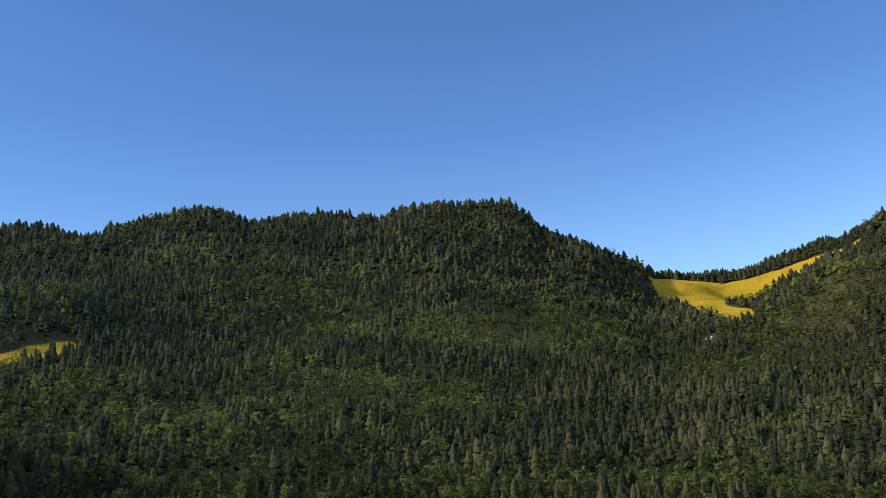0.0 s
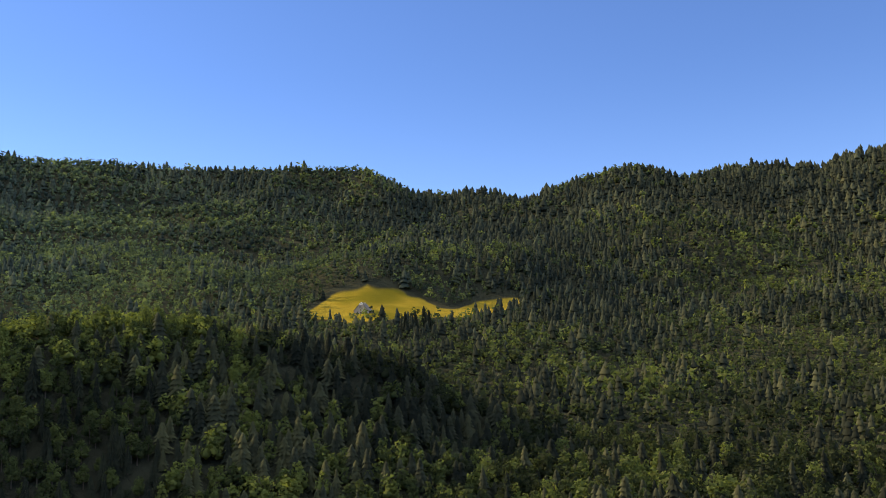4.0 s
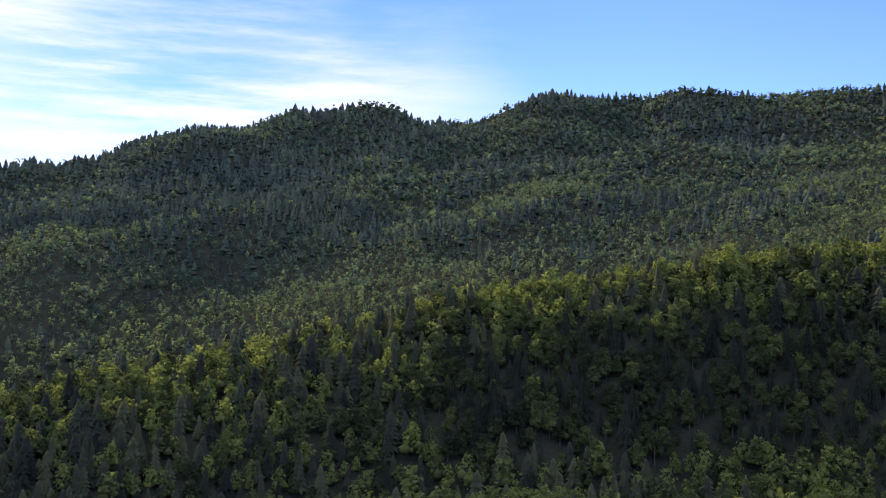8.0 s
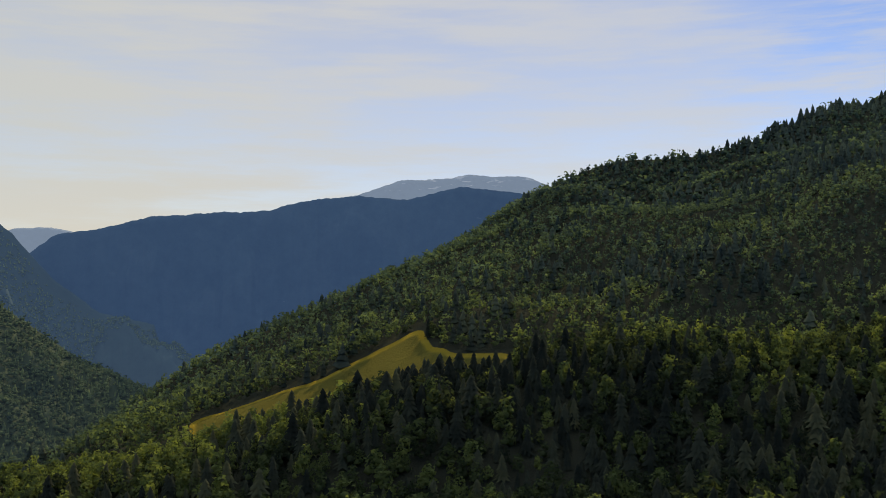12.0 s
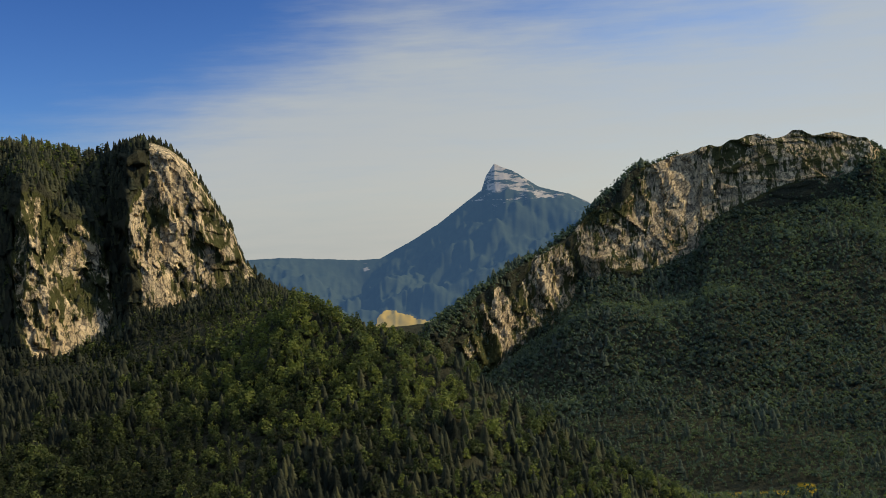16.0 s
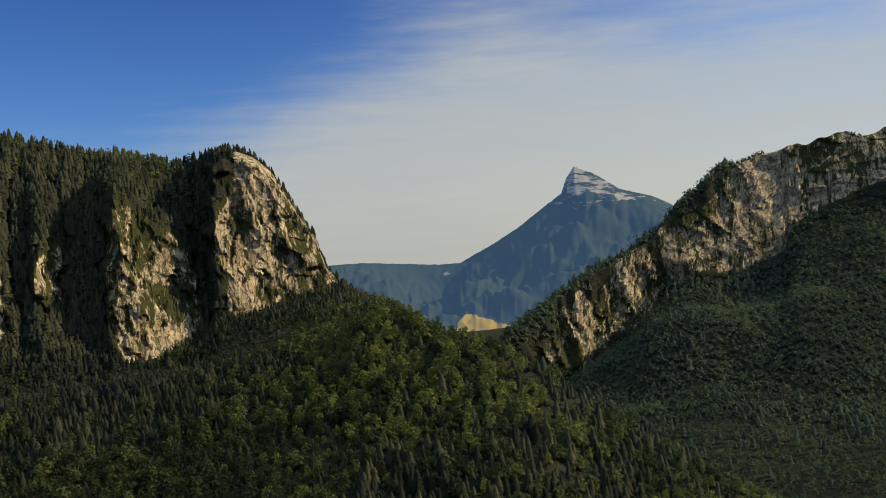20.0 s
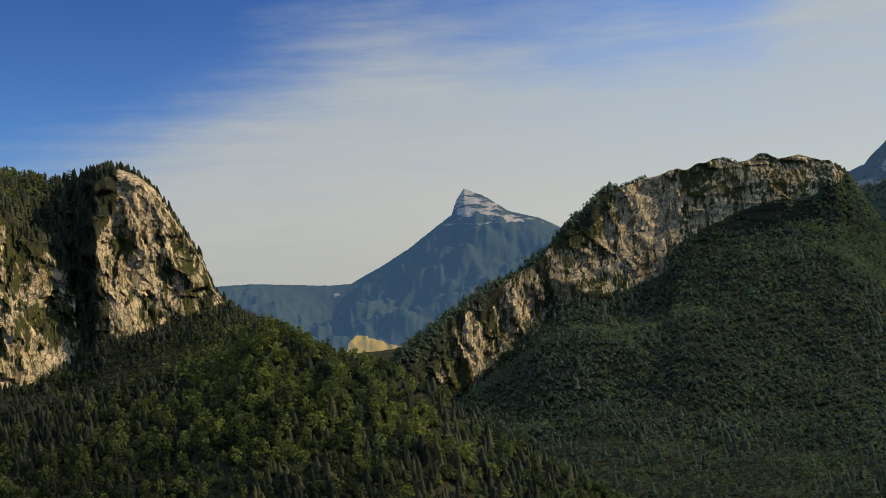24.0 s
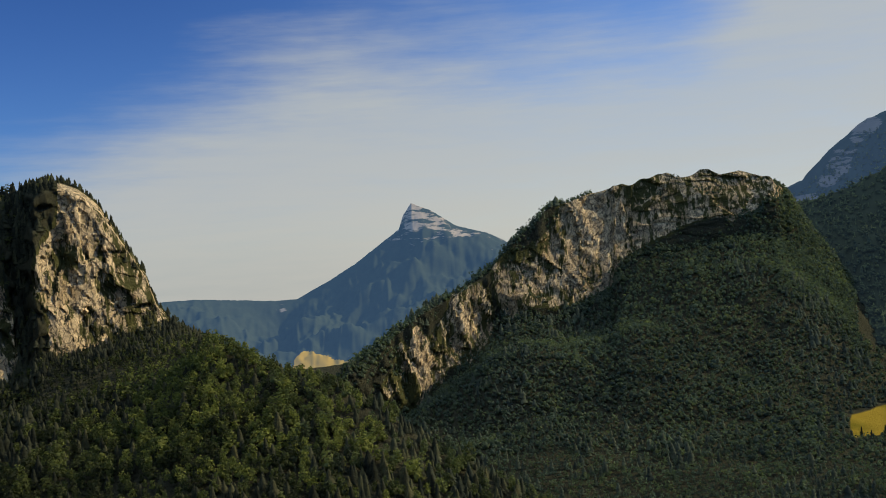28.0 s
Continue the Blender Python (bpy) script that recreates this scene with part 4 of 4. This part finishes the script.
def farmhouse(name, label, width, length, eave, ridge, wall_mat, roof_mat, windows, hip):
    """A gabled house; its gable looks along -y."""
    root = tagged(new(name), label, "house")
    w, o = width / 2, 0.7
    part("wall", solid([(-w, 0, -2), (w, 0, -2), (w, 0, eave), (0, 0, ridge - 0.3), (-w, 0, eave)], (0, length, 0)), wall_mat, root)
    rise = (ridge - eave) / w
    cut = 0.72 if hip else 1.0
    zc = eave + (ridge - eave) * cut
    xc = w * (1 - cut)
    for side in (-1, 1):
        edge = [(side * (w + o), -o, eave - rise * o), (side * xc, -o, zc), (0, -o + (2.6 if hip else 0), ridge), (0, length + o, ridge),
                (side * (w + o), length + o, eave - rise * o)]
        part("roof_slope", solid(edge, (0, 0, 0.35)), roof_mat, root, "grey shingled roof slope")
    if hip:
        part("half_hip", solid([(-xc - 0.3, -o - 0.1, zc - 0.2), (xc + 0.3, -o - 0.1, zc - 0.2), (0, -o + 2.6, ridge + 0.1)], (0, 0, 0.4)), LIT_HIP, root, "half-hip of the roof, painted pale as if sunlit")
        part("chimney", box(1.2, length * 0.55, ridge - 1.5, 2.2, length * 0.55 + 1, ridge + 1.3), wall_mat, root)
    for x, z, ww, hh in windows:
        frame_ob = part("window", box(x - ww / 2 - 0.12, -0.08, z - 0.12, x + ww / 2 + 0.12, 0.04, z + hh + 0.12), WOOD, root, "dark wooden window frame")
        part("pane", box(x - ww / 2, -0.11, z, x + ww / 2, -0.06, z + hh), PANE, frame_ob)
    part("door", box(-1.5, -0.12, -0.4, 1.5, 0.05, 3.0), WOOD, root, "wide dark boarded door")
    return root


def stand(root, bearing, dist, turn, sink=0.0):
    b = radians(bearing)
    z = float(lookup(TABLE_Z, np.array([bearing]), np.array([float(dist)]))[0])
    size = root.scale.copy()
    root.matrix_basis = pose(-math.sin(b) * dist, math.cos(b) * dist, z + CAM_Z - sink, 0, 0, bearing + turn)
    root.scale = size


home = farmhouse("farmhouse", "large stone farmhouse with a grey half-hipped roof in a hay meadow", 22, 24, 5.0, 17.0, STONE, ROOFING,
                 [(-1.5, 8.4, 1.1, 2.6), (4.2, 5.6, 1.3, 1.4), (-5.2, 2.2, 1.2, 1.4), (5.6, 2.0, 1.2, 1.4)], True)
part("lean_to", solid([(11, 3, -2), (16.5, 3, -2), (16.5, 3, 2.8), (11, 3, 4.8)], (0, 9, 0)), WOOD, home, "dark boarded lean-to")
home.scale = (0.84, 0.84, 0.84)
stand(home, 30.5, 1180, -18, 0.3)
for bearing, dist, size in ((-14.75, 1632, 7.5), (-15.05, 1638, 6.0)):
    hut = farmhouse("stone_hut", "small limewashed hut with a pale roof among spruces", size, size * 1.2, 2.6, 5.8, LIME, SLATE, [(1.9, 1.0, 0.7, 0.9)], False)
    tagged(hut, group="forest huts")
    stand(hut, bearing, dist, 15, 0.2)


# ---- single trees on the lower part of the near spur ----
def mesh_of(name, v, f, mat, tint=None):
    me = bpy.data.meshes.new(name)
    me.from_pydata(v.tolist(), [], f.tolist())
    if tint is not None:
        a = me.attributes.new("tint", "FLOAT", "POINT")
        a.data.foreach_set("value", np.full(len(v), tint, np.float32))
    me.materials.append(mat)
    return me


def limbs(seed, count, low, high, out):
    """A tapered trunk with limbs that fork off it."""
    g = np.random.default_rng(seed)
    v, f = stem(high, 0.022, 7)
    vs, fs, n = [v], [f], len(v)
    for k in range(count):
        h, a = g.uniform(low, high * 0.9), g.uniform(0, 6.2832)
        lv, lf = stem(out * g.uniform(0.7, 1.2), 0.008, 4)
        tilt = Matrix.Rotation(a, 3, "Z") @ Matrix.Rotation(g.uniform(0.6, 1.1), 3, "Y")
        lv = lv @ np.array(tilt).T + np.array((0, 0, h))
        vs.append(lv), fs.append(lf + n)
        n += len(lv)
    return np.concatenate(vs), np.concatenate(fs)


def single_tree(kind, seed, tint):
    dark = kind == "spruce_tree"
    root = tagged(new(kind), "dark green spruce standing in dense mountain woods" if dark else "broadleaved tree with a full green crown in mountain woods",
                  "tree", group="trees on the near spur")
    tv, tf = limbs(seed, 5, 0.3, 0.95 if dark else 0.7, 0.1 if dark else 0.22)
    cv, cf = conifer(12, 9, 0.55, seed + 40) if dark else broadleaf(13, 6, 420, 0.04, seed + 40)
    for part_name, v, f, mat, t in (("trunk", tv, tf, BARK, None), ("crown", cv, cf, NEEDLE if dark else LEAF, tint)):
        ob = new(part_name, mesh_of(part_name, v, f, mat, t))
        ob.parent = root
    return root


MODELS = {True: [single_tree("spruce_tree", k, 0.08 + 0.13 * k) for k in range(4)], False: [single_tree("broadleaf_tree", k + 9, 0.06 + 0.1 * k) for k in range(6)]}
used = set()
sx, sy, sr, sb = scatter(580, 668, 42, 68, 8.6)
sz = lookup(TABLE_Z, sb, sr) + CAM_Z
for i in range(len(sx)):
    dark = rng.uniform() < 0.36
    k = int(rng.integers(0, len(MODELS[dark])))
    tall = rng.triangular(11, 17, 27) if dark else rng.triangular(9, 14.5, 21)
    wide = tall * (rng.uniform(1.1, 1.7) if dark else rng.uniform(0.85, 1.25))
    m = pose(sx[i], sy[i], sz[i] - 0.3, 0, 0, rng.uniform(0, 360))
    root = MODELS[dark][k]
    if (dark, k) in used:
        root = copy_thing(root, m)
    used.add((dark, k))
    root.matrix_basis = m
    root.scale = (wide, wide, tall)

autumn = single_tree("broadleaf_tree", 31, 0.5)
tagged(autumn, "rusty orange broadleaved tree among green trees")
autumn.children[1].data.materials[0] = RUST
autumn.matrix_basis = pose(*(toward(54.1, 0) * 660)[:2], float(lookup(TABLE_Z, np.array([54.1]), np.array([660.0]))[0]) + CAM_Z - 0.3)
autumn.scale = (20, 20, 21)

# lone trees on the spur meadow and by the farmhouse
for bearing, dist, dark, tall in ((115.3, 1090, False, 9), (113.9, 1056, True, 20), (113.6, 1050, False, 16), (113.2, 1046, True, 17), (113.75, 1064, False, 14),
                                  (29.2, 1062, True, 24), (27.9, 1075, True, 27), (27.3, 1090, True, 25), (26.8, 1112, True, 28), (26.5, 1118, True, 23),
                                  (158.1, 1925, True, 17), (157.6, 1920, True, 13), (156.9, 1925, True, 21), (155.4, 1960, True, 18), (154.6, 1985, True, 15)):
    lone = copy_thing(MODELS[dark][1], pose(*(toward(bearing, 0) * dist)[:2], float(lookup(TABLE_Z, np.array([bearing]), np.array([float(dist)]))[0]) + CAM_Z - 0.3))
    lone.scale = (tall * 1.3, tall * 1.3, tall)
    tagged(lone, "dark spruce at the edge of a hay meadow" if dark else "round green tree on a hay meadow", group="trees on the meadows")
